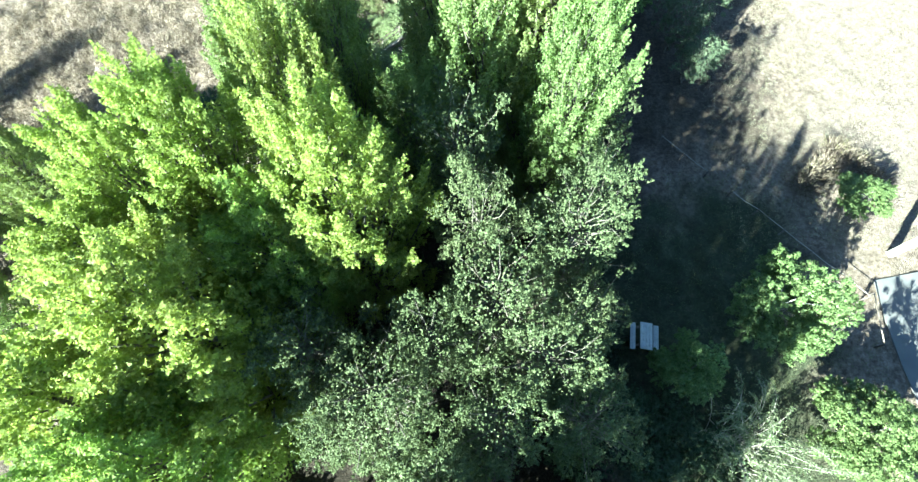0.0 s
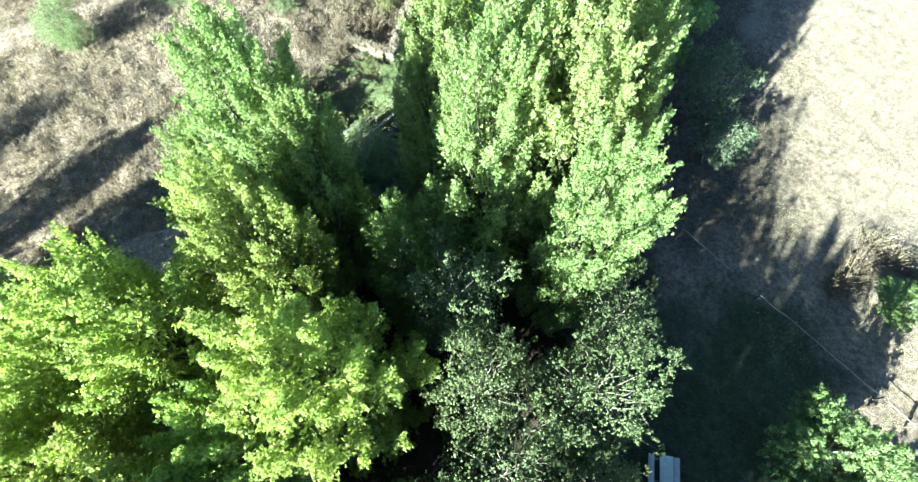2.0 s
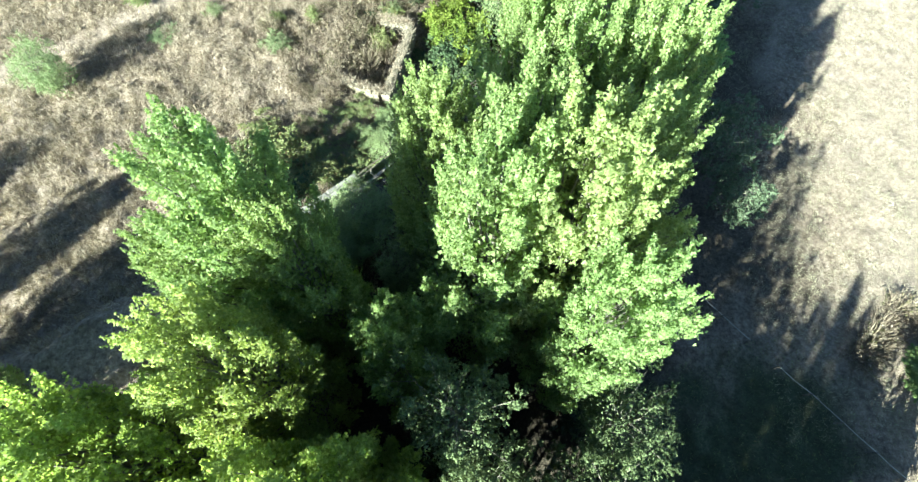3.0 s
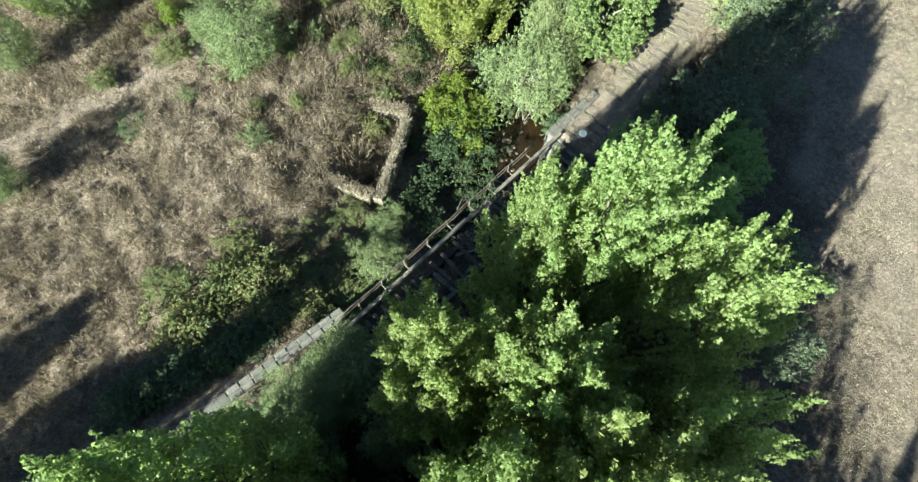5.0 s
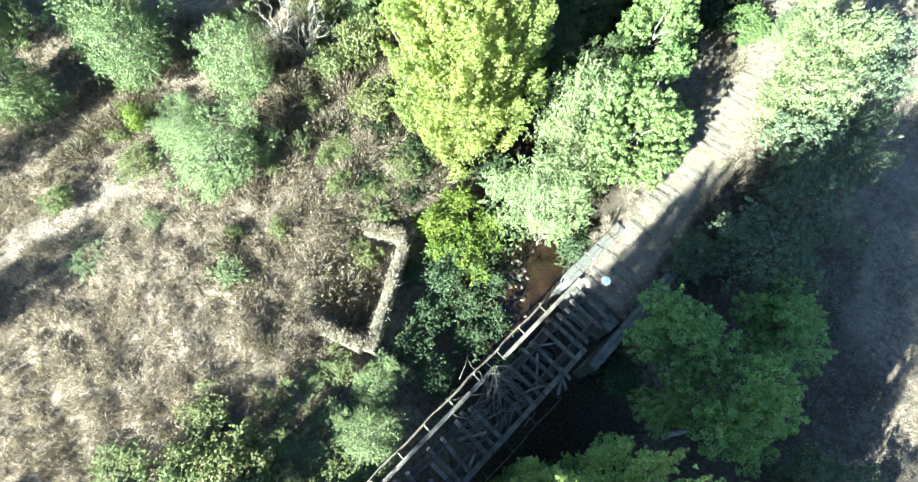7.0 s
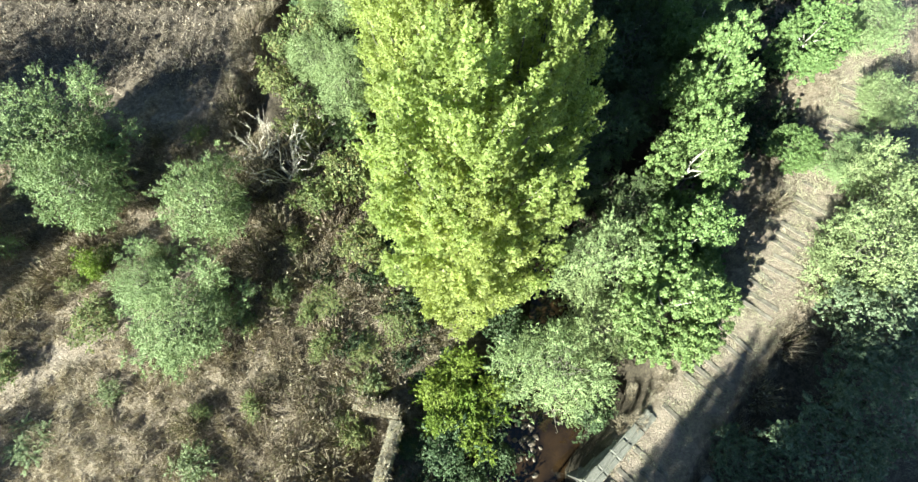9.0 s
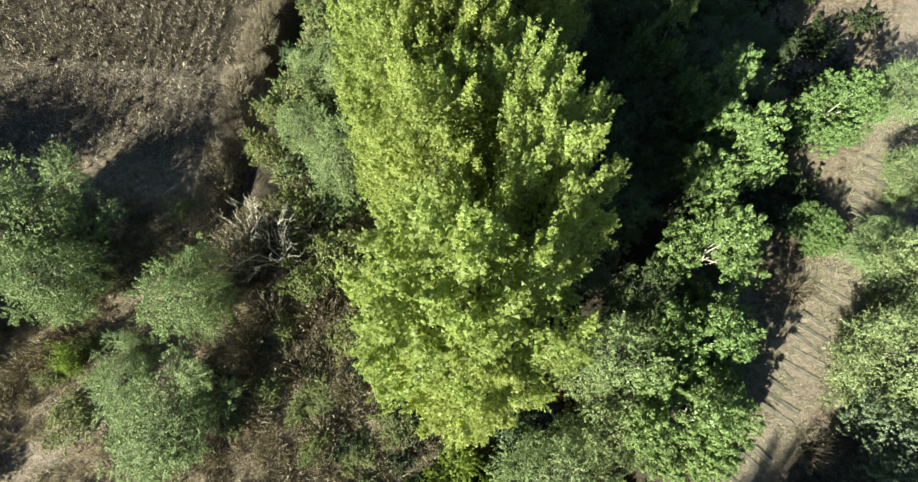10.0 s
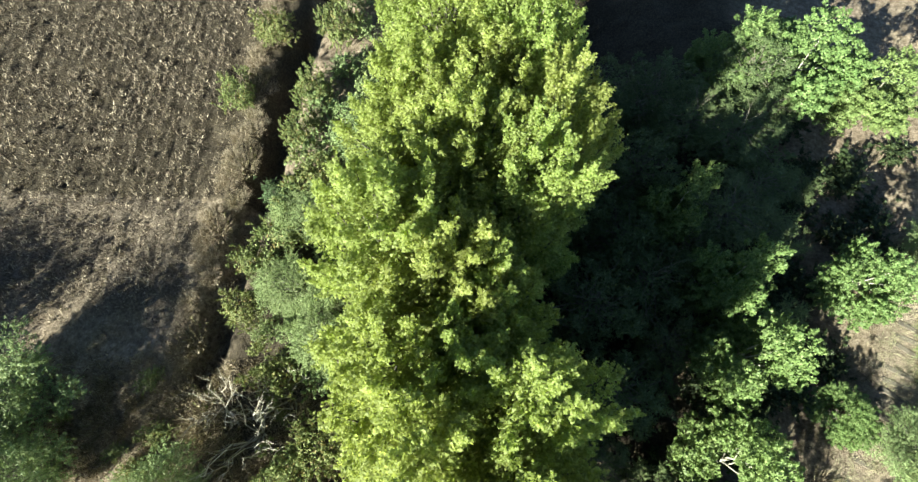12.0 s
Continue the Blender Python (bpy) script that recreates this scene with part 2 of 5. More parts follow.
PATH_W = [(-60, 12), (-26.8, 35.3), (-21.2, 39.7), (-17.3, 42.9), (-14.4, 45.4)]
FOOTWAY = [(20.5, 47), (22.5, 43), (23.2, 40), (21.6, 37), (19.5, 33)]


def poly_dist(x, y, pts):
    """Distance to a line of points, and on which side (+: to its right)."""
    best, side = np.full(np.shape(x), 1e9), np.zeros(np.shape(x))
    for (ax, ay), (bx, by) in zip(pts[:-1], pts[1:]):
        dx, dy = bx - ax, by - ay
        t = np.clip(((x - ax) * dx + (y - ay) * dy) / (dx * dx + dy * dy), 0, 1)
        ex, ey = x - ax - t * dx, y - ay - t * dy
        d = np.hypot(ex, ey)
        side = np.where(d < best, np.sign(ex * dy - ey * dx), side)
        best = np.minimum(best, d)
    return best, side


def value_noise(x, y, scale, seed=0):
    """Smooth noise from 0 to 1 on a lattice of that many metres."""
    x, y = np.asarray(x, float) / scale, np.asarray(y, float) / scale
    xi, yi = np.floor(x), np.floor(y)
    fx, fy = x - xi, y - yi
    fx, fy = fx * fx * (3 - 2 * fx), fy * fy * (3 - 2 * fy)

    def lattice(i, j):
        v = np.sin(i * 127.1 + j * 311.7 + seed * 74.7) * 43758.5453
        return v - np.floor(v)

    a = lattice(xi, yi) * (1 - fx) + lattice(xi + 1, yi) * fx
    b = lattice(xi, yi + 1) * (1 - fx) + lattice(xi + 1, yi + 1) * fx
    return a * (1 - fy) + b * fy


def smooth(v, a, b):
    t = np.clip((v - a) / (b - a), 0, 1)
    return t * t * (3 - 2 * t)


def field_mask(x, y):
    edge = -15.7 + 0.5 * np.sin(y * 0.35)
    return smooth(edge - x, -0.2, 0.5) * smooth(y, 54.5, 58.0)


def land(x, y):
    x, y = np.asarray(x, float), np.asarray(y, float)
    z = -1.45 + 0.7 * smooth(y, 46, 58) * smooth(-x, 6, 14) + 0.15 * smooth(x, 12, 20)
    d, side = poly_dist(x, y, STREAM)
    wide = 4.0 + np.where(side < 0, 4.8 * np.exp(-((y - 33) / 11.0) ** 2), 0.0)
    z = z - 3.75 * np.exp(-(d / wide) ** 2)
    dd, _ = poly_dist(x, y, DITCH)
    z = z - 2.1 * np.exp(-(dd / 0.75) ** 2)
    dne, sne = poly_dist(x, y, TRACK_NE)
    near = np.minimum(poly_dist(x, y, TRACK_SW)[0], dne)
    over_ne = (x - 6.6) * 0.697 + (y - 34.9) * 0.717
    over_sw = (x + 6.0) * 0.697 + (y - 22.6) * 0.717
    past = np.where(dne < poly_dist(x, y, TRACK_SW)[0], np.maximum(0, -over_ne), np.maximum(0, over_sw))
    left_side = (x - 6.6) * -0.717 + (y - 34.9) * 0.697 > 0
    steep = 0.85 + 11.0 * left_side * (1 - smooth(over_ne, 3.6, 6.0)) * (over_ne > -8)
    bank = -0.28 - np.maximum(0, near - 1.55) * steep - 5.0 * past
    lumps = 0.34 * (value_noise(x, y, 2.3, 1) - 0.5) + 0.28 * (value_noise(x, y, 0.9, 2) - 0.5) + 0.20 * (value_noise(x, y, 0.5, 3) - 0.5)
    z = z - 0.75 * np.exp(-(((x + 5.9) / 1.9) ** 2 + ((y - 35.4) / 2.3) ** 2) ** 2)
    path = np.exp(-(poly_dist(x, y, PATH_W)[0] / 0.9) ** 2)
    road = smooth(x, 22.6, 23.2) * smooth(-y, -9.6, -8.8)
    fm = field_mask(x, y)
    rows = 0.12 * np.sin(x * 2 * math.pi / 0.62 + 0.8 * value_noise(x, y, 6, 4)) + 0.26 * (value_noise(x, y, 0.5, 5) - 0.5)
    lumps = lumps * (1 - 0.75 * np.maximum(path, road)) * np.where(near < 1.5, 0.3, 1.0) * (1 - 0.6 * smooth(x, 14, 18))
    lumps = lumps * (1 - 0.9 * smooth(np.hypot(x + 3, y - 40), 48, 64))
    z = np.maximum(z, bank) + lumps * (1 - 0.6 * fm) + rows * fm
    return z


def land_at(x, y):
    return float(land(np.array([x]), np.array([y]))[0])


# ---- building blocks ----
def mesh_object(name, verts, faces, mat, parent=None, label="", flat=False):
    me = bpy.data.meshes.new(name)
    me.from_pydata([tuple(v) for v in verts], [], faces)
    me.materials.append(mat)
    if not flat:
        me.shade_smooth()
    ob = new(name, me)
    ob.parent = parent
    return tagged(ob, label)


def leaves_object(name, co, mat, parent=None, label=""):
    """One mesh of loose three-cornered leaves or blades; co: n x 3 x 3."""
    n = len(co)
    me = bpy.data.meshes.new(name)
    me.vertices.add(3 * n)
    me.vertices.foreach_set("co", np.ascontiguousarray(co, np.float32).ravel())
    me.loops.add(3 * n)
    me.loops.foreach_set("vertex_index", np.arange(3 * n, dtype=np.int32))
    me.polygons.add(n)
    me.polygons.foreach_set("loop_start", np.arange(0, 3 * n, 3, dtype=np.int32))
    me.update(calc_edges=True)
    me.materials.append(mat)
    ob = new(name, me)
    ob.parent = parent
    return tagged(ob, label)


def unit(v):
    return v / np.maximum(np.linalg.norm(v, axis=-1, keepdims=True), 1e-9)


def leaf_shapes(c, nrm, size, rng, aspect=0.72, along=None):
    nrm = unit(nrm)
    t = rng.normal(size=c.shape) if along is None else along + 0.35 * rng.normal(size=c.shape)
    t = unit(t - nrm * (t * nrm).sum(1, keepdims=True))
    b = np.cross(nrm, t)
    s = size[:, None]
    return np.stack([c + t * s, c - t * s * 0.7 + b * s * aspect, c - t * s * 0.7 - b * s * aspect], 1)


class Tubes:
    """Tapered round limbs, gathered into one mesh."""

    def __init__(self):
        self.v, self.f = [], []

    def add(self, pts, radii, sides=5):
        base = len(self.v)
        for i, (p, r) in enumerate(zip(pts, radii)):
            p = Vector(p)
            d = Vector(pts[min(i + 1, len(pts) - 1)]) - Vector(pts[max(i - 1, 0)])
            q = d.to_track_quat("Z", "X")
            for k in range(sides):
                a = 2 * math.pi * k / sides
                self.v.append(p + q @ Vector((r * math.cos(a), r * math.sin(a), 0)))
        for i in range(len(pts) - 1):
            for k in range(sides):
                a, b = base + i * sides + k, base + i * sides + (k + 1) % sides
                self.f.append((a, b, b + sides, a + sides))
        self.f.append(tuple(base + (len(pts) - 1) * sides + k for k in range(sides)))
        self.f.append(tuple(base + k for k in reversed(range(sides))))
        return self

    def build(self, name, mat, parent=None, label=""):
        return mesh_object(name, self.v, self.f, mat, parent, label)


def box_data(m, sx, sy, sz, bev=0.0, jitter=0.0, rng=None):
    """A box with cut corner edges, about its middle; m places it."""
    bm = bmesh.new()
    bmesh.ops.create_cube(bm, size=1.0)
    for v in bm.verts:
        v.co = Vector((v.co.x * sx, v.co.y * sy, v.co.z * sz))
        if jitter:
            v.co += Vector(rng.normal(size=3) * jitter)
    if bev:
        bmesh.ops.bevel(bm, geom=list(bm.edges), offset=bev, segments=1, affect="EDGES")
    bm.transform(m)
    return bm


def part(name, bm, mat, parent=None, label="", flat=True):
    me = bpy.data.meshes.new(name)
    bm.to_mesh(me)
    bm.free()
    me.materials.append(mat)
    if not flat:
        me.shade_smooth()
    ob = new(name, me)
    ob.parent = parent
    return tagged(ob, label)


def empty(name, m, label, category, group="", kind=""):
    ob = new(name)
    ob.empty_display_size = 0.2
    ob.matrix_world = m
    return tagged(ob, label, category, group, kind)


# ---- plants ----
def wobbly(p0, p1, rng, n=4, amount=0.05):
    p0, p1 = np.array(p0, float), np.array(p1, float)
    length = np.linalg.norm(p1 - p0)
    pts = [p0 + (p1 - p0) * i / (n - 1) for i in range(n)]
    for i in range(1, n - 1):
        pts[i] = pts[i] + rng.normal(size=3) * amount * length
    return pts


def crown_ring(h):
    """Half-width of a poplar's crown, as a share of its reach, from foot (0) to top (1)."""
    return np.interp(h, [0.03, 0.12, 0.30, 0.52, 0.70, 0.84, 0.94, 1.0], [0.75, 1.02, 1.14, 1.16, 1.08, 0.88, 0.60, 0.16])


def leaf_tuft(base, way, length, width, n, size, rng, aspect=0.85):
    """Leaves round one shoot: widest near its foot, pointed at its tip."""
    s = rng.uniform(0, 1, n) ** 0.85
    prof = width * np.minimum(1, 2.4 * s + 0.45) * (1 - s) ** 0.5
    d = unit(rng.normal(size=(n, 3)))
    c = base + way * (s * length)[:, None] + d * (prof * rng.uniform(0.35, 1.0, n))[:, None]
    nrm = d * 0.8 + way * 0.35 + np.array([0, 0, 0.3]) + rng.normal(size=(n, 3)) * 0.5
    return leaf_shapes(c, nrm, rng.uniform(0.65, 1.3, n) * size, rng, aspect)


def poplar(seed, mat, height=15.0, reach=2.4, plumes=84, tufts=32, leaves=29, size=0.047):
    """A poplar: straight stem, steep limbs that carry leafy plumes made of many short shoots."""
    rng = np.random.default_rng(seed)
    root = new("poplar_tree")
    wood = Tubes()
    lean = rng.normal(size=2) * 0.2
    foot, top = np.array([0, 0, -0.5]), np.array([lean[0], lean[1], height * 0.93])
    stem = [foot + (top - foot) * f + np.array([*(rng.normal(size=2) * 0.08 * (0 < f < 1)), 0]) for f in (0, 0.2, 0.4, 0.6, 0.8, 1)]
    wood.add(stem, [0.26, 0.2, 0.16, 0.12, 0.07, 0.025], 7)
    ph = rng.uniform(0, 6.28, 2)
    out = []
    for i in range(plumes):
        h = 0.16 + 0.84 * ((i + 0.5) / plumes) ** 0.85
        a = i * 2.39996 + rng.normal() * 0.25
        bulge = 1 + 0.13 * math.sin(2 * a + ph[0]) + 0.10 * math.sin(3 * a + ph[1])
        far = float(crown_ring(h)) * reach * bulge * rng.uniform(0.74, 1.06)
        side = np.array([math.cos(a), math.sin(a), 0.0])
        tip = side * far + np.array([lean[0] * h, lean[1] * h, h * height * rng.uniform(0.97, 1.02)])
        way = unit(np.array([0, 0, 1.0]) + side * (0.46 - 0.26 * h) + rng.normal(size=3) * 0.10)
        length = rng.uniform(1.9, 3.4) * (1.0 if h < 0.8 else 0.8)
        base = tip - way * length
        wide = rng.uniform(0.36, 0.66) * (1.0 if h < 0.85 else 0.75)
        inner = foot + (top - foot) * max(0.06, h - 0.28 - 0.05 * far)
        wood.add(wobbly(inner, base, rng, 3, 0.05) + [(base + tip) / 2, tip - way * 0.2], [0.06, 0.045, 0.035, 0.022, 0.006], 4)
        for k in range(tufts):
            s = ((k + rng.uniform(0, 1)) / tufts) ** 0.85
            prof = wide * min(1.0, 1.8 * s + 0.5) * (1 - s) ** 0.8
            b = k * 2.39996 + rng.normal() * 0.5
            off = np.array([math.cos(b), math.sin(b), 0.0])
            spot = base + way * s * length + off * prof * rng.uniform(0.55, 1.0)
            shoot = unit(way * 1.0 + off * 0.75 * (1 - s) + rng.normal(size=3) * 0.2)
            n = int(leaves * rng.uniform(0.7, 1.3))
            out.append(leaf_tuft(spot, shoot, rng.uniform(0.34, 0.70), rng.uniform(0.12, 0.25), n, size, rng))
        n = 120
        s = rng.uniform(0.0, 0.85, n)
        c = base + way * (s * length)[:, None] + rng.normal(size=(n, 3)) * wide * 0.34
        out.append(leaf_shapes(c, rng.normal(size=(n, 3)) + np.array([0, 0, 0.6]), rng.uniform(0.05, 0.08, n), rng, 0.85))
    n = 7000
    h = rng.uniform(0.10, 0.9, n)
    ring = crown_ring(h) * reach * 0.8
    ang, rad = rng.uniform(0, 2 * math.pi, n), np.sqrt(rng.uniform(0, 1, n))
    c = foot + (top - foot) * h[:, None] + np.stack([np.cos(ang) * ring * rad, np.sin(ang) * ring * rad, rng.normal(size=n) * 0.3], 1)
    out.append(leaf_shapes(c, rng.normal(size=(n, 3)) + np.array([0, 0, 0.8]), rng.uniform(0.06, 0.09, n), rng, 0.85))
    wood.build("trunk", M_BARK, root)
    leaves_object("crown", np.concatenate(out), mat, root)
    return root


def lobed_tree(name, seed, mat, height, reach, low, lobes=6, tufts=46, leaves=60, size=0.05, trunk=0.15, lobe=(0.40, 0.54), bark=None):
    """A dense round tree: a few big soft lobes, each covered with leafy tufts."""
    rng = np.random.default_rng(seed)
    root = new(name)
    wood = Tubes()
    wood.add(wobbly((0, 0, -0.4), (0, 0, height * 0.7), rng, 5, 0.02), [trunk, trunk * 0.8, trunk * 0.6, trunk * 0.4, trunk * 0.15], 7)
    out = []
    for i in range(lobes):
        a = i * 2 * math.pi / max(1, lobes - 1) + rng.normal() * 0.25
        rl = reach * rng.uniform(*lobe)
        o = 0.0 if i == 0 else reach - rl * rng.uniform(0.85, 1.0)
        z = height - rl if i == 0 else low + rl * 0.9 + (height - low - 2 * rl) * rng.uniform(0.1, 0.75)
        mid = np.array([math.cos(a) * o, math.sin(a) * o, z])
        wood.add(wobbly((0, 0, max(0.2, z - 1.2)), mid, rng, 4, 0.05), [trunk * 0.5, trunk * 0.35, trunk * 0.22, trunk * 0.08], 5)
        for k in range(tufts):
            cz = 1 - 1.75 * (k + 0.5) / tufts
            b = k * 2.39996 + rng.normal() * 0.25
            d = np.array([math.cos(b) * math.sqrt(max(0, 1 - cz * cz)), math.sin(b) * math.sqrt(max(0, 1 - cz * cz)), cz])
            spot = mid + d * rl * rng.uniform(0.70, 0.88) * np.array([1, 1, 0.9])
            out.append(leaf_tuft(spot, unit(d + rng.normal(size=3) * 0.2), rl * rng.uniform(0.22, 0.36), rl * rng.uniform(0.20, 0.30), int(leaves * rng.uniform(0.7, 1.3)), size, rng))
        n = 500
        d = unit(rng.normal(size=(n, 3))) * (rng.uniform(0.2, 0.75, n))[:, None]
        out.append(leaf_shapes(mid + d * rl, d + rng.normal(size=(n, 3)) * 0.5, rng.uniform(1.0, 1.6, n) * size, rng, 0.8))
    wood.build("trunk", bark or M_BARK, root)
    leaves_object("crown", np.concatenate(out), mat, root)
    return root


def broad_tree(name, seed, mat, height, reach, low, blobs, leaves, size, aspect=0.75, blob=0.30, trunk=0.18, stems=1, spiky=0.0):
    """A round-headed tree or bush: limbs that end in lumps of small leaves."""
    rng = np.random.default_rng(seed)
    root = new(name)
    wood = Tubes()
    feet = []
    for k in range(stems):
        a = 2 * math.pi * k / stems + rng.uniform(0, 1)
        spread = 0 if stems == 1 else reach * 0.25
        foot = np.array([math.cos(a) * spread * 0.4, math.sin(a) * spread * 0.4, -0.4])
        head = np.array([math.cos(a) * spread, math.sin(a) * spread, height * 0.72])
        wood.add(wobbly(foot, head, rng, 5, 0.03), [trunk, trunk * 0.8, trunk * 0.6, trunk * 0.42, trunk * 0.15], 6)
        feet.append((foot, head))
    out = []
    mid = (height + low) / 2
    half = (height - low) / 2
    ph = rng.uniform(0, 6.28, 3)
    for i in range(blobs):
        cz = 1 - 2 * ((i + 0.5) / blobs) ** 0.85
        cz = max(cz, -0.85)
        a = i * 2.39996 + rng.normal() * 0.4
        shell = rng.uniform(0.66, 1.1) * (1.15 if rng.uniform() < 0.16 else 1.0)
        r = math.sqrt(max(0, 1 - cz * cz)) * (1 + 0.20 * math.sin(2 * a + ph[0]) + 0.14 * math.sin(3 * a + ph[1] + 2.5 * cz) + 0.10 * math.sin(5 * a + ph[2] - 3 * cz))
        rb = reach * blob * rng.choice([0.55, 0.75, 1.0, 1.25])
        c0 = np.array([math.cos(a) * r * (reach - rb) * shell * rng.uniform(0.85, 1.15), math.sin(a) * r * (reach - rb) * shell * rng.uniform(0.85, 1.15), mid + cz * (half - rb * 0.6) * shell])
        if height < 3:
            c0 = np.maximum(c0 + rng.normal(size=3) * reach * (0.17, 0.17, 0.12), (-9, -9, 0.05))
        foot, head = feet[i % stems]
        f = np.clip((c0[2] - 0.3 * reach) / (height * 0.75), 0.12, 0.95)
        start = foot + (head - foot) * f
        wood.add(wobbly(start, c0, rng, 4, 0.07), [trunk * 0.26, trunk * 0.18, trunk * 0.11, trunk * 0.04], 4 if height > 3 else 3)
        n = int(leaves * rng.uniform(0.7, 1.3) * (rb / (reach * blob)) ** 2)
        out_way = unit(c0 - np.array([0, 0, mid * 0.55]) + rng.normal(size=3) * reach * 0.25)
        shoots = max(4, n // 24)
        for k in range(shoots):
            d = unit(rng.normal(size=3) + out_way * 0.55 + np.array([0, 0, 0.25]))
            spot = c0 + d * rb * rng.uniform(0.25, 0.72) * np.array([1, 1, 0.85])
            out.append(leaf_tuft(spot, unit(d + rng.normal(size=3) * 0.25), rb * rng.uniform(0.25, 0.5) * (1 + 2.4 * spiky), rb * rng.uniform(0.20, 0.34) * (1 - 0.5 * spiky), int(n / shoots), size, rng, aspect))
    n = int(blobs * leaves * 0.09)
    d = unit(rng.normal(size=(n, 3))) * (rng.uniform(0.05, 1, n) ** 0.4)[:, None]
    c = d * np.array([reach * 0.78, reach * 0.78, half * 0.86]) + np.array([0, 0, mid])
    out.append(leaf_shapes(c, d + np.array([0, 0, 0.5]) + rng.normal(size=(n, 3)) * 0.5, rng.uniform(1.0, 1.4, n) * size, rng, aspect))
    wood.build("trunk", M_BARK, root)
    leaves_object("crown", np.concatenate(out), mat, root)
    return root


def tussock(seed, mat, blades=380, bits=300, name="dry_weed_clump"):
    """A clump of dead stalks that lean outwards, with withered leaves on them."""
    rng = np.random.default_rng(seed)
    root = new(name)
    a, f = rng.uniform(0, 2 * math.pi, blades), np.sqrt(rng.uniform(0, 1, blades))
    base = np.stack([np.cos(a) * f * 0.55, np.sin(a) * f * 0.55, np.full(blades, -0.05)], 1)
    way = unit(np.stack([np.cos(a) * f * 0.8, np.sin(a) * f * 0.8, np.ones(blades)], 1) + rng.normal(size=(blades, 3)) * 0.28)
    size = rng.uniform(0.25, 0.62, blades) * (1.1 - 0.35 * f)
    c = base + way * size[:, None] * 0.95
    out = [leaf_shapes(c, np.cross(way, rng.normal(size=(blades, 3))), size, rng, 0.036, along=way * 5)]
    pick = rng.integers(0, blades, bits)
    c = base[pick] + way[pick] * (size[pick] * rng.uniform(0.5, 1.9, bits))[:, None] + rng.normal(size=(bits, 3)) * 0.05
    out.append(leaf_shapes(c, rng.normal(size=(bits, 3)) + np.array([0, 0, 0.6]), rng.uniform(0.03, 0.08, bits), rng, 0.5))
    leaves_object("stalk_tuft", np.concatenate(out), mat, root)
    return root


def put(proto, h0, r0, spots, label, category, group, seed=0, sink=0.0):
    """Stands copies of a plant on the land: spots of (x, y, height of the top, reach)."""
    rng = np.random.default_rng(seed)
    for i, (x, y, top, r) in enumerate(spots):
        z = land_at(x, y) - sink
        k = Matrix.LocRotScale((x, y, z), Euler((0, 0, rng.uniform(0, 2 * math.pi))), (r / r0, r / r0, max(0.2, (top - z) / h0)))
        ob = proto if i == 0 else copy_thing(proto, k)
        if i == 0:
            first = k
        tagged(ob, label, category, group)
    proto.matrix_basis = first


# ---- ground, water, road ----
def axis_steps(lo, hi, step, far):
    inner = list(np.arange(lo, hi + step / 2, step))
    out, d = [], step
    while (out[-1] if out else 0) < far:
        d *= 1.35
        out.append((out[-1] if out else 0) + d)
    return np.array([lo - v for v in reversed(out)] + inner + [hi + v for v in out])


gx, gy = axis_steps(-42, 36, 0.25, 1500), axis_steps(-14, 92, 0.25, 1500)
X, Y = np.meshgrid(gx, gy, indexing="ij")
Z = land(X, Y)
nx, ny = X.shape
me = bpy.data.meshes.new("ground")
me.vertices.add(nx * ny)
me.vertices.foreach_set("co", np.stack([X, Y, Z], -1).astype(np.float32).ravel())
I, J = np.meshgrid(np.arange(nx - 1), np.arange(ny - 1), indexing="ij")
q = np.stack([I * ny + J, (I + 1) * ny + J, (I + 1) * ny + J + 1, I * ny + J + 1], -1).reshape(-1, 4).astype(np.int32)
me.loops.add(q.size)
me.loops.foreach_set("vertex_index", q.ravel())
me.polygons.add(len(q))
me.polygons.foreach_set("loop_start", np.arange(0, q.size, 4, dtype=np.int32))
me.update(calc_edges=True)
me.shade_smooth()
wob = value_noise(X, Y, 1.7, 9) - 0.5
d_path = poly_dist(X, Y, PATH_W)[0] + wob * 0.7
d_track = np.minimum(poly_dist(X, Y, TRACK_NE)[0], poly_dist(X, Y, TRACK_SW)[0]) + wob * 0.5
d_foot = poly_dist(X, Y, FOOTWAY)[0] + wob
d_stream = poly_dist(X, Y, STREAM)[0] + 2 * wob
z_path = np.maximum(np.exp(-(d_path / 0.85) ** 2) * (0.45 + 0.5 * value_noise(X, Y, 0.8, 35)), 0.75 * np.exp(-(d_track / 1.3) ** 4) * (X > 0))
z_path = np.maximum(z_path, 0.55 * smooth(X + 3 * wob - 0.12 * np.clip(Y - 18, 0, 20), 19.5, 24) * smooth(Y, 9.5, 14) * smooth(-Y, -46, -42))
z_path = np.maximum(z_path, 0.6 * np.exp(-(d_foot / 0.45) ** 2))
z_field = field_mask(X, Y)
z_lawn = smooth(X + 3 * wob, 7, 9) * smooth(-X + 3 * wob, -20.5, -17.5) * smooth(-Y + 3 * wob, -15.5, -12.5) * 0.9
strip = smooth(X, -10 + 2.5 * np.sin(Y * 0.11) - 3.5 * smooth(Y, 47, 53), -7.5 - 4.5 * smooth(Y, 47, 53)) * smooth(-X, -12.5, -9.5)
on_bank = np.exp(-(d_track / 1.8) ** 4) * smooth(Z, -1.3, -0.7)
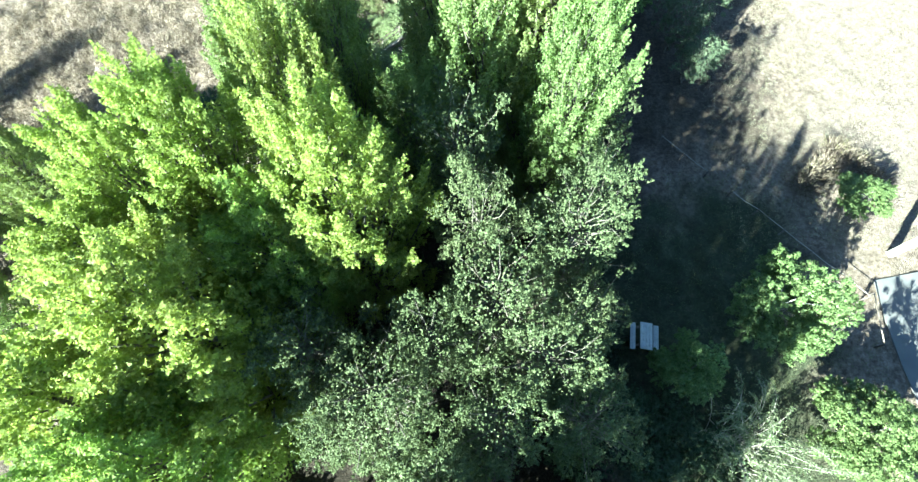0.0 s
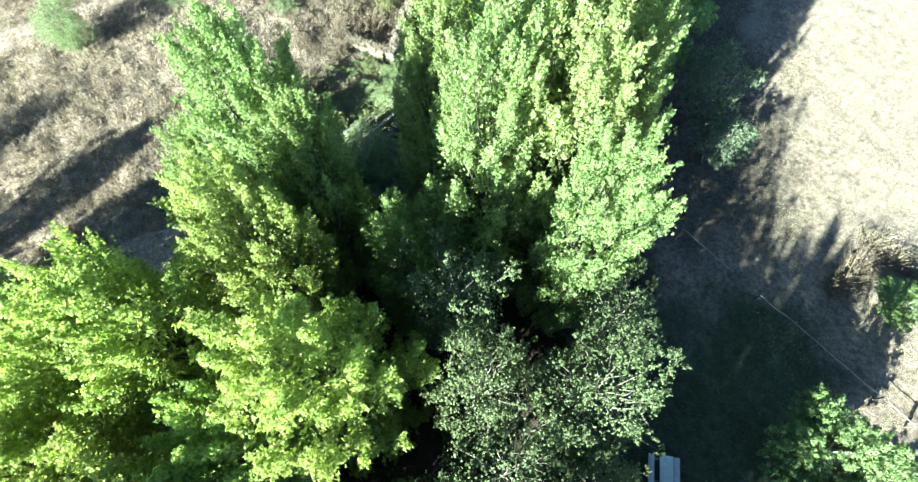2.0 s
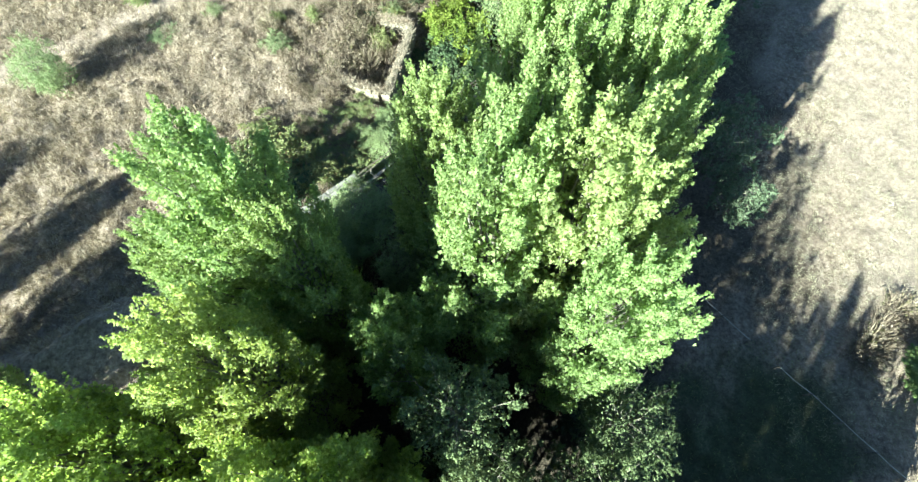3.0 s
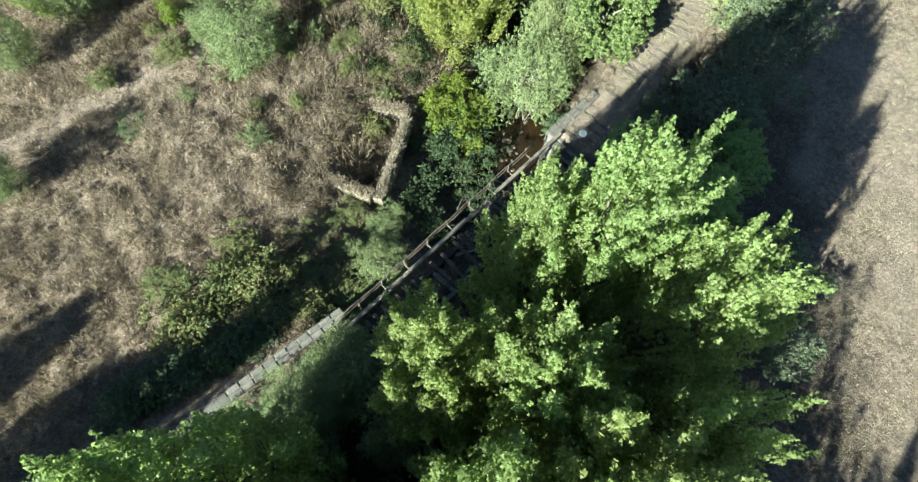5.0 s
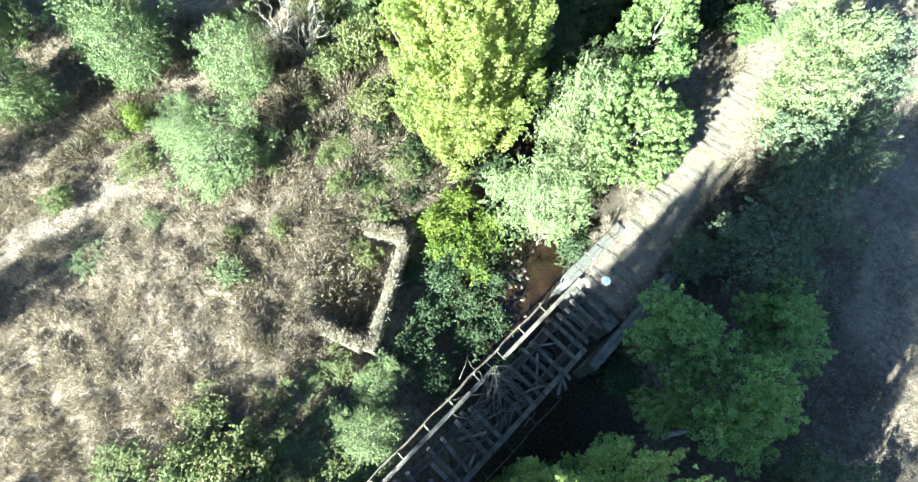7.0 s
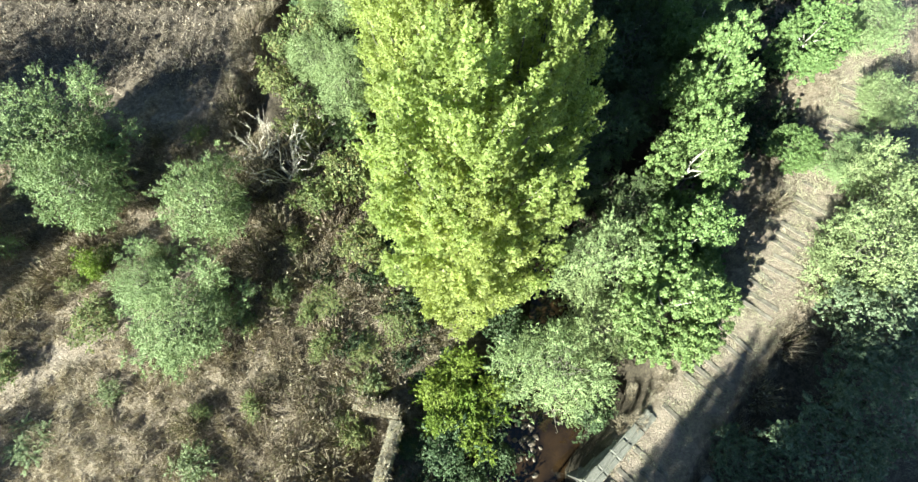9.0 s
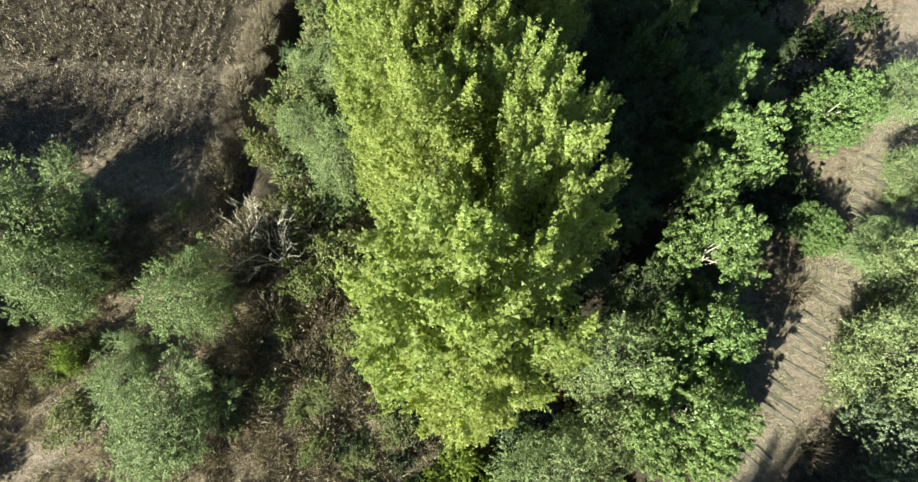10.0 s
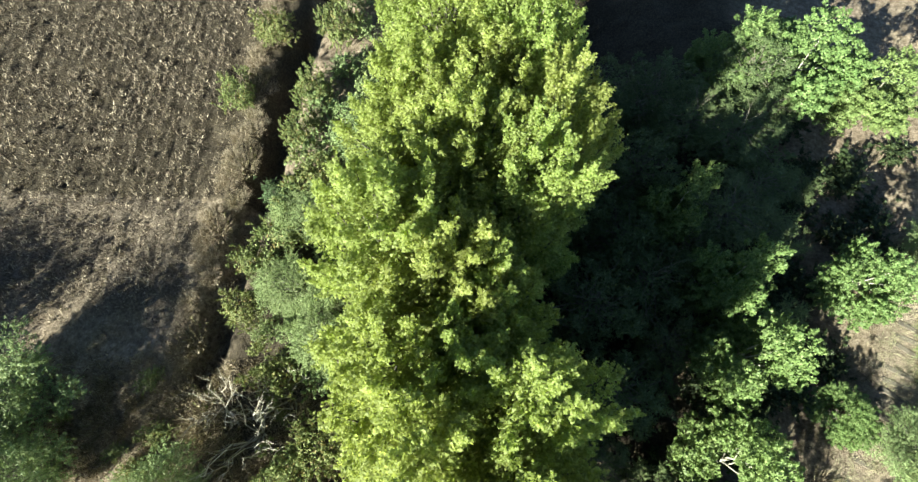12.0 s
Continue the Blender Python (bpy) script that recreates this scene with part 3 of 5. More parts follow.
# mask of the litter tone, which also paints shade onto the ground
z_litter_shade = np.maximum(strip * smooth(-Y + 4 * wob, -24, -18), np.exp(-(d_stream / 5.0) ** 4)) * (1 - on_bank)
# shaded ground east of the stream and in the far corner darkened too
z_litter_shade = np.maximum(z_litter_shade, 0.65 * smooth(X + 3 * wob, 9, 12) * smooth(-X + 3 * wob, -22, -18.5) * smooth(Y + 3 * wob, 16, 19) * smooth(-Y, -47, -40))
z_litter_shade = np.maximum(z_litter_shade, 0.9 * smooth(X + 3 * wob, 6, 9) * smooth(-X + 3 * wob, -20, -16.5) * smooth(Y + 3 * wob, 55, 58) * smooth(-Y, -90, -80))
z_litter_shade = np.maximum(z_litter_shade, 0.85 * strip * smooth(Y + 4 * wob, 40, 45)) * (1 - z_lawn) * (1 - on_bank)
# noisy patches darken the weedy ground like shaded gaps between stalks
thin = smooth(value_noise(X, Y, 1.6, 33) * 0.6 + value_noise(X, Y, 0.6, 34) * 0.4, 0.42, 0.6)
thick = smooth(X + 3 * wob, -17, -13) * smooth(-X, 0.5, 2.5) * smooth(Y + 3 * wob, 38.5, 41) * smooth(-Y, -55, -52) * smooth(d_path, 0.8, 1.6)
z_litter_shade = np.maximum(z_litter_shade, 0.75 * thin * thick)
zone = np.stack([z_path, z_field, z_lawn, z_litter_shade], -1).astype(np.float32).reshape(-1)
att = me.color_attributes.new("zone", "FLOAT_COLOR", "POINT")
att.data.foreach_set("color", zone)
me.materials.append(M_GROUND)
tagged(new("ground", me), "dry straw meadow, bare soil and fallen leaves, darkened for tree shade", "ground", kind="structure")


def ribbon(name, pts, half, z, mat, step=0.6):
    out = []
    for (ax, ay), (bx, by) in zip(pts[:-1], pts[1:]):
        n = max(1, int(math.hypot(bx - ax, by - ay) / step))
        out += [(ax + (bx - ax) * i / n, ay + (by - ay) * i / n) for i in range(n)]
    out.append(pts[-1])
    v, f = [], []
    for i, p in enumerate(out):
        a, b = out[max(0, i - 1)], out[min(len(out) - 1, i + 1)]
        d = Vector((b[0] - a[0], b[1] - a[1])).normalized()
        for s in (-1, 1):
            v.append((p[0] + s * half * d.y, p[1] - s * half * d.x, z))
        if i:
            f.append((2 * i - 2, 2 * i - 1, 2 * i + 1, 2 * i))
    return mesh_object(name, v, f, mat)


tagged(ribbon("water", [(3.5, 31.5)] + STREAM[6:9], 2.2, -4.5, M_WATER), "shallow brown stream water over stones", "stream", kind="structure")

# road at the village end: a slab that stands a hand's width over the verge
rb = bmesh.new()
edge = [(23.0 + 0.12 * math.sin(i * 1.7), -60 + i * 2.3) for i in range(31)]
lo = [rb.verts.new((x, y, -1.9)) for x, y in edge + [(30.5, 10.4), (34, 12.2), (34, -60)]]
face = rb.faces.new(lo)
for v in bmesh.ops.extrude_face_region(rb, geom=[face])["geom"]:
    if isinstance(v, bmesh.types.BMVert):
        v.co.z = -1.24
bmesh.ops.recalc_face_normals(rb, faces=rb.faces)
tagged(part("road", rb, M_TARMAC), "worn grey tarmac road beside the picnic ground", "road", kind="structure")

# ---- old railway: bridge ----
UX, UY = 0.697, 0.717          # along the bridge
BX, BY = -3.74, 25.70          # a point under the walkway beam


def bp(s, w, z):
    """Bridge coordinates: s along, w to its right, z up."""
    return Vector((BX + s * UX + w * UY, BY + s * UY - w * UX, z))


BROT = Matrix.Rotation(math.atan2(UY, UX), 4, "Z")
brng = np.random.default_rng(5)
bridge = empty("railway_bridge", Matrix.Identity(4), "derelict narrow-gauge railway bridge with rotten sleepers over a stream", "bridge")


def beam(name, s0, s1, w, z, wide, deep, mat, parent, label="", bev=0.015, tilt=0.0):
    m = Matrix.Translation(bp((s0 + s1) / 2, w, z)) @ BROT @ Matrix.Rotation(tilt, 4, "Y")
    return part(name, box_data(m, s1 - s0, wide, deep, bev), mat, parent, label)


S0, S1 = -3.4, 13.6
for w in (0.62, 2.0):
    g = beam("girder", S0, S1, w, -0.86, 0.03, 0.92, M_STEEL, bridge, "riveted dark steel girder")
    for z in (-0.42, -1.31):
        beam("flange", S0, S1, w, z, 0.26, 0.03, M_STEEL, g)
    for i in range(11):
        beam("stiffener", S0 + 0.8 + i * 1.55, S0 + 0.86 + i * 1.55, w, -0.86, 0.2, 0.85, M_STEEL, g, bev=0.0)
for i in range(9):
    s = S0 + 1 + i * 1.9
    part("cross_brace", box_data(Matrix.Translation(bp(s, 1.31, -0.9)) @ BROT @ Matrix.Rotation(0.55 * (-1) ** i, 4, "Z"), 0.07, 1.55, 0.07), M_STEEL, bridge)
# sleepers, some broken, shifted or gone
for i in range(33):
    s = S0 + 0.35 + i * 0.505 + brng.normal() * 0.05
    if i in (14, 18, 19, 26):
        continue
    length = 2.0 if brng.uniform() < 0.75 else brng.uniform(1.1, 1.6)
    w = 1.31 + (2.0 - length) * brng.choice([-0.5, 0.5]) + brng.normal() * 0.05
    m = Matrix.Translation(bp(s, w, -0.30 + brng.normal() * 0.02)) @ BROT @ Matrix.Rotation(brng.normal() * 0.05, 4, "Z") @ Matrix.Rotation(brng.normal() * 0.03, 4, "X")
    part("sleeper", box_data(m, 0.2, length, 0.17, 0.02, 0.012, brng), M_SLEEPER, bridge)
for w in (0.80, 1.82):
    r = beam("rail", S0 + 0.2, S1 - 0.5, w, -0.115, 0.055, 0.03, M_STEEL, bridge, "thin rusted rail")
    beam("web", S0 + 0.2, S1 - 0.5, w, -0.165, 0.014, 0.075, M_RUST, r, bev=0.0)
    beam("foot", S0 + 0.2, S1 - 0.5, w, -0.208, 0.09, 0.014, M_RUST, r, bev=0.0)
for i in range(8):
    s, w = brng.uniform(2.5, 11.0), brng.uniform(0.3, 2.3)
    m = Matrix.Translation(bp(s, w, -0.17 + 0.012 * i)) @ BROT @ Matrix.Rotation(brng.uniform(-0.9, 0.9), 4, "Z") @ Matrix.Rotation(brng.normal() * 0.05, 4, "Y")
    part("loose_board", box_data(m, brng.uniform(0.6, 1.5), brng.uniform(0.07, 0.16), 0.035, 0.004, 0.004, brng), M_SLEEPER, bridge)
# walkway beams on both sides
for a, b, dz in ((S0, 0.2, 0.0), (0.24, 5.9, 0.01), (5.95, 7.6, -0.16), (8.1, S1 + 0.1, 0.02)):
    beam("walkway_beam", a, b, 0.0, -0.09 + dz, 0.19, 0.2, M_TIMBER, bridge, "pale weathered timber beam", 0.02)
for a, b in ((S0, 3.0), (3.04, 8.2), (8.25, 11.2)):
    beam("edge_beam", a, b, 2.44, -0.12, 0.24, 0.22, M_SLEEPER, bridge, "dark weathered timber beam", 0.02)
# handrails with their brackets and posts
for k in range(10):
    s = -2.9 + k * 1.57 + brng.normal() * 0.03
    lean = brng.normal() * 0.05
    bracket = Tubes().add([bp(s, 0.1, -0.16), bp(s, -0.5, -0.14)], [0.035, 0.035], 5).build("bracket", M_TIMBER, bridge)
    post = Tubes().add([bp(s, -0.46, -0.2), bp(s + lean, -0.48 + lean, 0.47)], [0.038, 0.03], 5).build("handrail_post", M_RUST, bridge)
for z, w in ((0.45, -0.49), (0.14, -0.47)):
    pts = [bp(-3.3 + i * 0.8, w + 0.035 * math.sin(i * 1.9 + z), z + 0.03 * math.sin(i * 1.3)) for i in range(20)]
    Tubes().add(pts, [0.026] * 20, 5).build("handrail", M_RUST, bridge, "bent pale handrail")
for k in range(8):
    s = -2.4 + k * 1.57
    Tubes().add([bp(s, 2.4, -0.2), bp(s, 3.05, -0.18)], [0.035, 0.035], 5).build("bracket", M_STEEL, bridge)
    Tubes().add([bp(s, 3.02, -0.22), bp(s, 3.06, 0.4)], [0.035, 0.03], 5).build("handrail_post", M_STEEL, bridge)
Tubes().add([bp(-3.2 + i * 0.9, 3.06 + 0.03 * math.sin(i * 2.1), 0.39 + 0.03 * math.sin(i)) for i in range(14)], [0.024] * 14, 5).build("handrail", M_STEEL, bridge)


# ---- masonry ----
def stone_mesh(seed, sx, sy, sz):
    rng = np.random.default_rng(seed)
    bm = box_data(Matrix.Identity(4), sx, sy, sz, min(sx, sy, sz) * 0.16, min(sx, sy, sz) * 0.07, rng)
    sm = bpy.data.meshes.new("stone")
    bm.to_mesh(sm)
    bm.free()
    return sm


def stone_wall(name, p0, p1, z_low, z_top, thick, mat, label, category, unit_len=0.42, course=0.26, seed=0, ragged=0.2, cap=False):
    """A wall of laid stones round a solid core; stones are separate pieces."""
    rng = np.random.default_rng(seed)
    p0, p1 = Vector((*p0, 0)), Vector((*p1, 0))
    run, length = (p1 - p0).normalized(), (p1 - p0).length
    rot = Matrix.Rotation(math.atan2(run.y, run.x), 4, "Z")
    root = empty(name, Matrix.Translation((p0.x, p0.y, z_low)), label, category)
    inv = root.matrix_world.inverted()
    mid = (p0 + p1) / 2
    part("core", box_data(inv @ Matrix.Translation((mid.x, mid.y, (z_low + z_top) / 2 - (0.03 if cap else 0.12))) @ rot, length - 0.04, thick - (0.03 if cap else 0.14), z_top - z_low - (0.06 if cap else 0.24)), mat, root)
    shapes = []
    for k in range(5):
        pitch = length / max(1, int(length / unit_len))
        sm = stone_mesh(seed * 10 + k, pitch * (0.975 if cap else 0.95 + 0.12 * (k % 3 - 1)), thick / 2 * 0.97, course * 0.96)
        sm.materials.append(mat)
        shapes.append(sm)
    n_course = max(1, int((z_top - z_low) / course))
    for c in range(n_course):
        z = z_top - course * (c + 0.5)
        if c > 5:
            break
        n = int(length / unit_len)
        for i in range(n):
            s = (i + 0.5 + 0.5 * (c % 2)) * length / n
            if s > length - 0.1:
                continue
            drop = ragged * value_noise(s, seed * 3.1, 1.3, seed)
            for side in (-1, 1):
                if c == 0 and rng.uniform() < 0.12 and not cap:
                    continue
                p = p0 + run * s + Vector((-run.y, run.x, 0)) * side * thick * 0.255
                ob = new("stone", shapes[rng.integers(5)])
                ob.parent = root
                ob.matrix_basis = inv @ Matrix.Translation((p.x, p.y, z - drop + rng.normal() * 0.012)) @ rot @ Euler(rng.normal(size=3) * (0.03 if cap else 0.11)).to_matrix().to_4x4()
    return root


for a, b, zt, zl, s in (((-7.95, 33.42), (-5.2, 32.22), -1.75, -3.2, 11), ((-4.85, 32.0), (-3.45, 38.0), -1.8, -4.0, 12), ((-3.35, 38.35), (-5.6, 38.75), -1.75, -3.6, 13)):
    stone_wall("ruined_wall", a, b, zl, zt, 0.62, M_FIELDSTONE, "crumbled field-stone wall of a roofless ruin", "wall", 0.27, 0.19, s, 0.42)

# abutments: wing walls along the track and the cross walls under the bridge ends
e0, e1 = bp(13.3, -0.45, 0), bp(17.6, -0.4, 0)
stone_wall("wing_wall", (e0.x, e0.y), (e1.x, e1.y), -4.6, -0.15, 0.58, M_STONE, "dressed granite wing wall with large cap stones", "wall", 0.72, 0.45, 21, 0.03, True)
e0, e1 = bp(10.9, 3.25, 0), bp(17.4, 3.15, 0)
stone_wall("wing_wall", (e0.x, e0.y), (e1.x, e1.y), -4.6, -0.42, 0.5, M_STONE, "granite wing wall in the shade of trees", "wall", 0.8, 0.45, 22, 0.05, True)
e0, e1 = bp(13.5, -0.1, 0), bp(13.2, 2.8, 0)
stone_wall("abutment", (e0.x, e0.y), (e1.x, e1.y), -5.2, -0.50, 0.8, M_STONE, "granite abutment under the bridge end", "wall", 0.7, 0.45, 23, 0.02, True)
e0, e1 = bp(-3.4, -0.1, 0), bp(-3.4, 2.8, 0)
stone_wall("abutment", (e0.x, e0.y), (e1.x, e1.y), -4.0, -0.50, 0.8, M_STONE, "granite abutment under the bridge end", "wall", 0.7, 0.45, 24, 0.02, True)
stone_wall("wing_wall", (-5.75, 24.75), (-13.6, 18.2), -3.4, 0.0, 0.6, M_STONE, "long narrow granite parapet beside the trackbed", "wall", 0.62, 0.3, 25, 0.04, True)

# sleepers still lying in the weedy trackbed
track = empty("railway_track", Matrix.Identity(4), "abandoned trackbed with half-buried sleepers in straw", "railway track")
tdata = []
for k in range(4):
    bm = box_data(Matrix.Identity(4), 0.22, 1.9, 0.15, 0.02, 0.012, brng)
    sm = bpy.data.meshes.new("sleeper")
    bm.to_mesh(sm)
    bm.free()
    sm.materials.append(M_SLEEPER)
    tdata.append(sm)
run_s = 0.0
for (ax, ay), (bx, by) in zip(TRACK_NE[:5], TRACK_NE[1:6]):
    L = math.hypot(bx - ax, by - ay)
    for i in range(int(L / 0.62)):
        f = (i + 0.5) * 0.62 / L
        x, y = ax + (bx - ax) * f, ay + (by - ay) * f
        if brng.uniform() < 0.24:
            continue
        ob = new("sleeper", tdata[i % 4])
        ob.parent = track
        ob.matrix_basis = Matrix.Translation((x, y, land_at(x, y) - 0.05 + brng.normal() * 0.012)) @ Matrix.Rotation(math.atan2(by - ay, bx - ax) + brng.normal() * 0.07, 4, "Z") @ Matrix.Rotation(brng.normal() * 0.02, 4, "X")

# round white track sign on a stub of post
sign = empty("track_sign", Matrix.Translation((7.03, 35.36, land_at(7.03, 35.36))), "round white enamel track sign on a low post", "sign")
Tubes().add([(0, 0, -0.2), (0, 0, 0.42)], [0.035, 0.03], 6).build("post", M_RUST, sign)
bm = bmesh.new()
bmesh.ops.create_cone(bm, cap_ends=True, segments=28, radius1=0.235, radius2=0.22, depth=0.03, matrix=Matrix.Translation((0, 0, 0.44)) @ Matrix.Rotation(0.12, 4, "X"))
part("disc", bm, M_WHITE, sign, "white enamel disc")
Tubes().add([(-0.55, 0.42, 0.10), (0.62, -0.48, 0.06)], [0.02, 0.018], 5).build("rod", M_RUST, sign)

# heap of dead branches caught on the deck
drng = np.random.default_rng(8)
heap = empty("branch_pile", Matrix.Translation(bp(6.9, 0.9, -0.2)), "tangle of bleached dead branches on the bridge deck", "branches")
for i in range(46):
    a = drng.normal(-1.05, 0.55) if i < 34 else drng.uniform(0, 6.28)
    length = drng.uniform(0.9, 2.6)
    p0 = np.array([-0.25, 0.75, 0.5]) + drng.normal(size=3) * (0.16, 0.16, 0.10) if i < 34 else drng.normal(size=3) * (1.2, 0.8, 0.04) + np.array([-0.8, 0, 0.1])
    p1 = p0 + np.array([math.cos(a) * length, math.sin(a) * length, -0.35 - 0.1 * length if i < 34 else drng.normal() * 0.1])
    p1[2] = max(p1[2], 0.0)
    Tubes().add(wobbly(p0, p1, drng, 5, 0.05), [0.028, 0.024, 0.019, 0.013, 0.005], 4).build("branch", M_TWIG, heap)

mat = empty("branch_pile", Matrix.Translation(bp(5.0, 1.25, -0.2)), "flat mat of grey dead twigs across the sleepers", "branches")
for i in range(70):
    a, length = drng.normal(0.75, 0.8), drng.uniform(0.35, 1.1)
    c0 = np.array(BROT.to_3x3() @ Vector((drng.normal() * 0.85, drng.normal() * 0.42, drng.uniform(0.04, 0.22))))
    d = np.array([math.cos(a) * length / 2, math.sin(a) * length / 2, drng.normal() * 0.05])
    Tubes().add(wobbly(c0 - d, c0 + d, drng, 4, 0.07), [0.014, 0.012, 0.009, 0.004], 4).build("twig", M_TWIG, mat)

# splintered timbers at the shaded edge of the deck
for sd, w, turn, up, length in ((9.3, 2.62, 1.15, 0.35, 0.95), (9.0, 2.72, 0.5, 0.12, 0.8), (9.6, 2.5, 1.5, 0.1, 0.7)):
    m = Matrix.Translation(bp(sd, w, 0.02 + up * 0.3)) @ BROT @ Matrix.Rotation(turn, 4, "Z") @ Matrix.Rotation(-up, 4, "Y")
    part("splintered_timber", box_data(m, length, 0.15, 0.06, 0.008, 0.012, drng), M_SLEEPER, bridge)

# fallen trunk on the bare ground beyond the bridge
log_z = land_at(10.3, 28.4) + 0.1
log = Tubes().add([(9.7, 28.2, log_z), (10.1, 28.35, log_z + 0.02), (10.6, 28.45, log_z), (11.0, 28.56, log_z + 0.05)], [0.13, 0.12, 0.11, 0.07], 8).build("fallen_log", M_DEAD)
tagged(log, "short bleached fallen log on bare shaded ground", "log")

# stones in the stream
for i in range(34):
    x = drng.uniform(1.2, 5.2)
    y = drng.uniform(33.5, 40.0)
    if i < 24:
        x, y = drng.uniform(2.2, 3.8), drng.uniform(36.2, 38.6)
    bm = bmesh.new()
    bmesh.ops.create_icosphere(bm, subdivisions=2, radius=drng.uniform(0.06, 0.15))
    for v in bm.verts:
        v.co *= 1 + 0.5 * (noise.noise(v.co * 7 + Vector((i, 0, 0))))
    bm.transform(Matrix.Rotation(drng.uniform(0, 3), 4, "Z") @ Matrix.Diagonal((drng.uniform(0.9, 1.8), 1, 0.55, 1)))
    st = part("stream_stone", bm, M_WETSTONE, flat=False)
    st.location = (x, y, max(-4.5, land_at(x, y)) + 0.0)
    tagged(st, "rounded pale stone lying in the stream bed", "stone", "stones in the stream")


# ---- trees: poplars along the stream, with unseen ones added for shadow ----
p1, p2 = (poplar(k, M_POP) for k in (101, 102))
l1, l2 = (poplar(k, M_POPL) for k in (104, 105))
y1, y2 = (poplar(k, M_POPY) for k in (111, 112))
POP_LABEL, POP_L, POP_Y = "tall pale-green poplar with pointed leafy plumes", "tall yellow-green poplar with dense leafy plumes", "tall poplar with yellowing light-green leaves"
H0, R0 = 15.0, 2.4
# poplars at x below -20 are unseen, placed for their shadows on the field
put(p1, H0, R0, [(1.0, 16.6, 15.3, 2.4), (4.9, 25.0, 15.4, 2.4), (2.3, 20.6, 13.8, 2.4), (6.1, 19.3, 14.4, 2.0), (-24.0, 12.0, 6.6, 1.5), (-20.6, 12.2, 8.8, 1.5), (-25.0, 8.2, 6.4, 1.5), (-23.4, 6.4, 7.2, 1.5), (-7.0, 16.7, 15.2, 2.2), (-27.6, 46.0, 6.8, 1.7)], POP_LABEL, "tree", "poplars along the stream", 1)
put(p2, H0, R0, [(4.1, 17.3, 16.0, 2.7), (5.2, 14.4, 14.0, 2.0), (2.4, 25.0, 13.2, 1.8), (6.7, 21.9, 14.8, 2.2), (-1.0, 21.2, 12.6, 2.0), (-9.4, 16.4, 11.3, 1.7), (-5.0, 15.8, 13.6, 1.6), (-2.2, 13.8, 10.0, 1.7), (-28.0, 9.0, 7.0, 1.4), (-31.0, 12.5, 7.0, 1.5)], POP_LABEL, "tree", "poplars along the stream", 2)
# poplars at y below -5 are unseen, added to shade the lawn
put(l1, H0, R0, [(-9.4, 9.9, 14.4, 2.3), (-9.0, 3.7, 14.0, 2.9), (-12.4, 6.4, 11.8, 2.7), (-9.4, -0.2, 12.6, 2.5), (-3.0, -6.0, 12.5, 2.4)], POP_L, "tree", "poplars along the stream", 3)
put(l2, H0, R0, [(-4.2, 8.7, 14.8, 2.5), (-11.6, 9.4, 13.2, 2.2), (-11.4, 1.4, 12.6, 2.9), (-6.6, 7.2, 12.4, 2.1), (-0.8, -7.2, 14.5, 2.8), (3.6, -6.4, 11.2, 2.4)], POP_L, "tree", "poplars along the stream", 26)
put(y1, H0, R0, [(-6.3, 12.6, 14.8, 1.9), (-0.7, 45.8, 14.4, 3.0), (-0.7, 60.8, 12.8, 2.5), (-2.6, 63.0, 12.0, 2.4), (-3.0, 57.0, 13.4, 2.6), (-1.6, 67.5, 13.5, 2.8), (-1.2, 56.0, 12.4, 2.7), (2.4, 62.0, 12.4, 2.4)], POP_Y, "tree", "poplars along the stream", 4)
put(y2, H0, R0, [(-1.6, 50.4, 13.4, 2.4), (-0.4, 44.4, 11.2, 2.5), (-3.0, 53.4, 12.0, 2.4), (0.4, 56.0, 11.0, 2.2), (2.2, 49.0, 14.0, 2.3), (1.5, 59.8, 12.4, 2.4), (1.3, 52.2, 13.0, 2.5), (-0.2, 53.2, 11.6, 2.5), (0.2, 64.2, 11.6, 2.6), (-1.9, 59.4, 12.2, 2.5), (0.8, 69.6, 12.0, 2.8), (1.8, 66.0, 12.8, 2.6)], POP_Y, "tree", "poplars along the stream", 5)

# ---- alders and other broad trees ----
A_LABEL = "grey-green alder with a lumpy small-leaved crown"
a1 = broad_tree("alder_tree", 201, M_ALDER, 11.0, 2.8, 3.0, 84, 520, 0.041, 0.85, 0.21)
a2 = broad_tree("alder_tree", 202, M_ALDER, 11.0, 2.8, 2.0, 84, 520, 0.041, 0.85, 0.21)
# the alder at (4.6, -3.4) is out of view, added for its shade
put(a1, 11.0, 2.8, [(0.0, 11.4, 12.8, 2.1), (1.6, 6.0, 10.4, 3.0), (-2.9, 2.2, 9.8, 2.7), (5.0, 1.4, 8.4, 2.3), (4.6, -3.4, 6.6, 2.4), (8.2, 64.2, 5.0, 2.4), (5.6, 57.2, 4.2, 2.8), (6.2, 11.4, 8.8, 2.0), (3.4, 3.4, 11.0, 2.3), (-1.0, 4.2, 9.4, 2.2), (5.0, 50.4, 3.2, 2.4), (8.6, 58.6, 3.6, 2.6), (12.4, 62.0, 3.8, 2.5), (13.5, 66.5, 4.2, 2.6), (15.6, 68.2, 3.4, 2.2), (14.8, 64.0, 2.6, 2.2), (11.2, 67.2, 4.4, 2.4), (6.2, 69.0, 4.2, 2.8)], A_LABEL, "tree", "alders along the stream", 6)
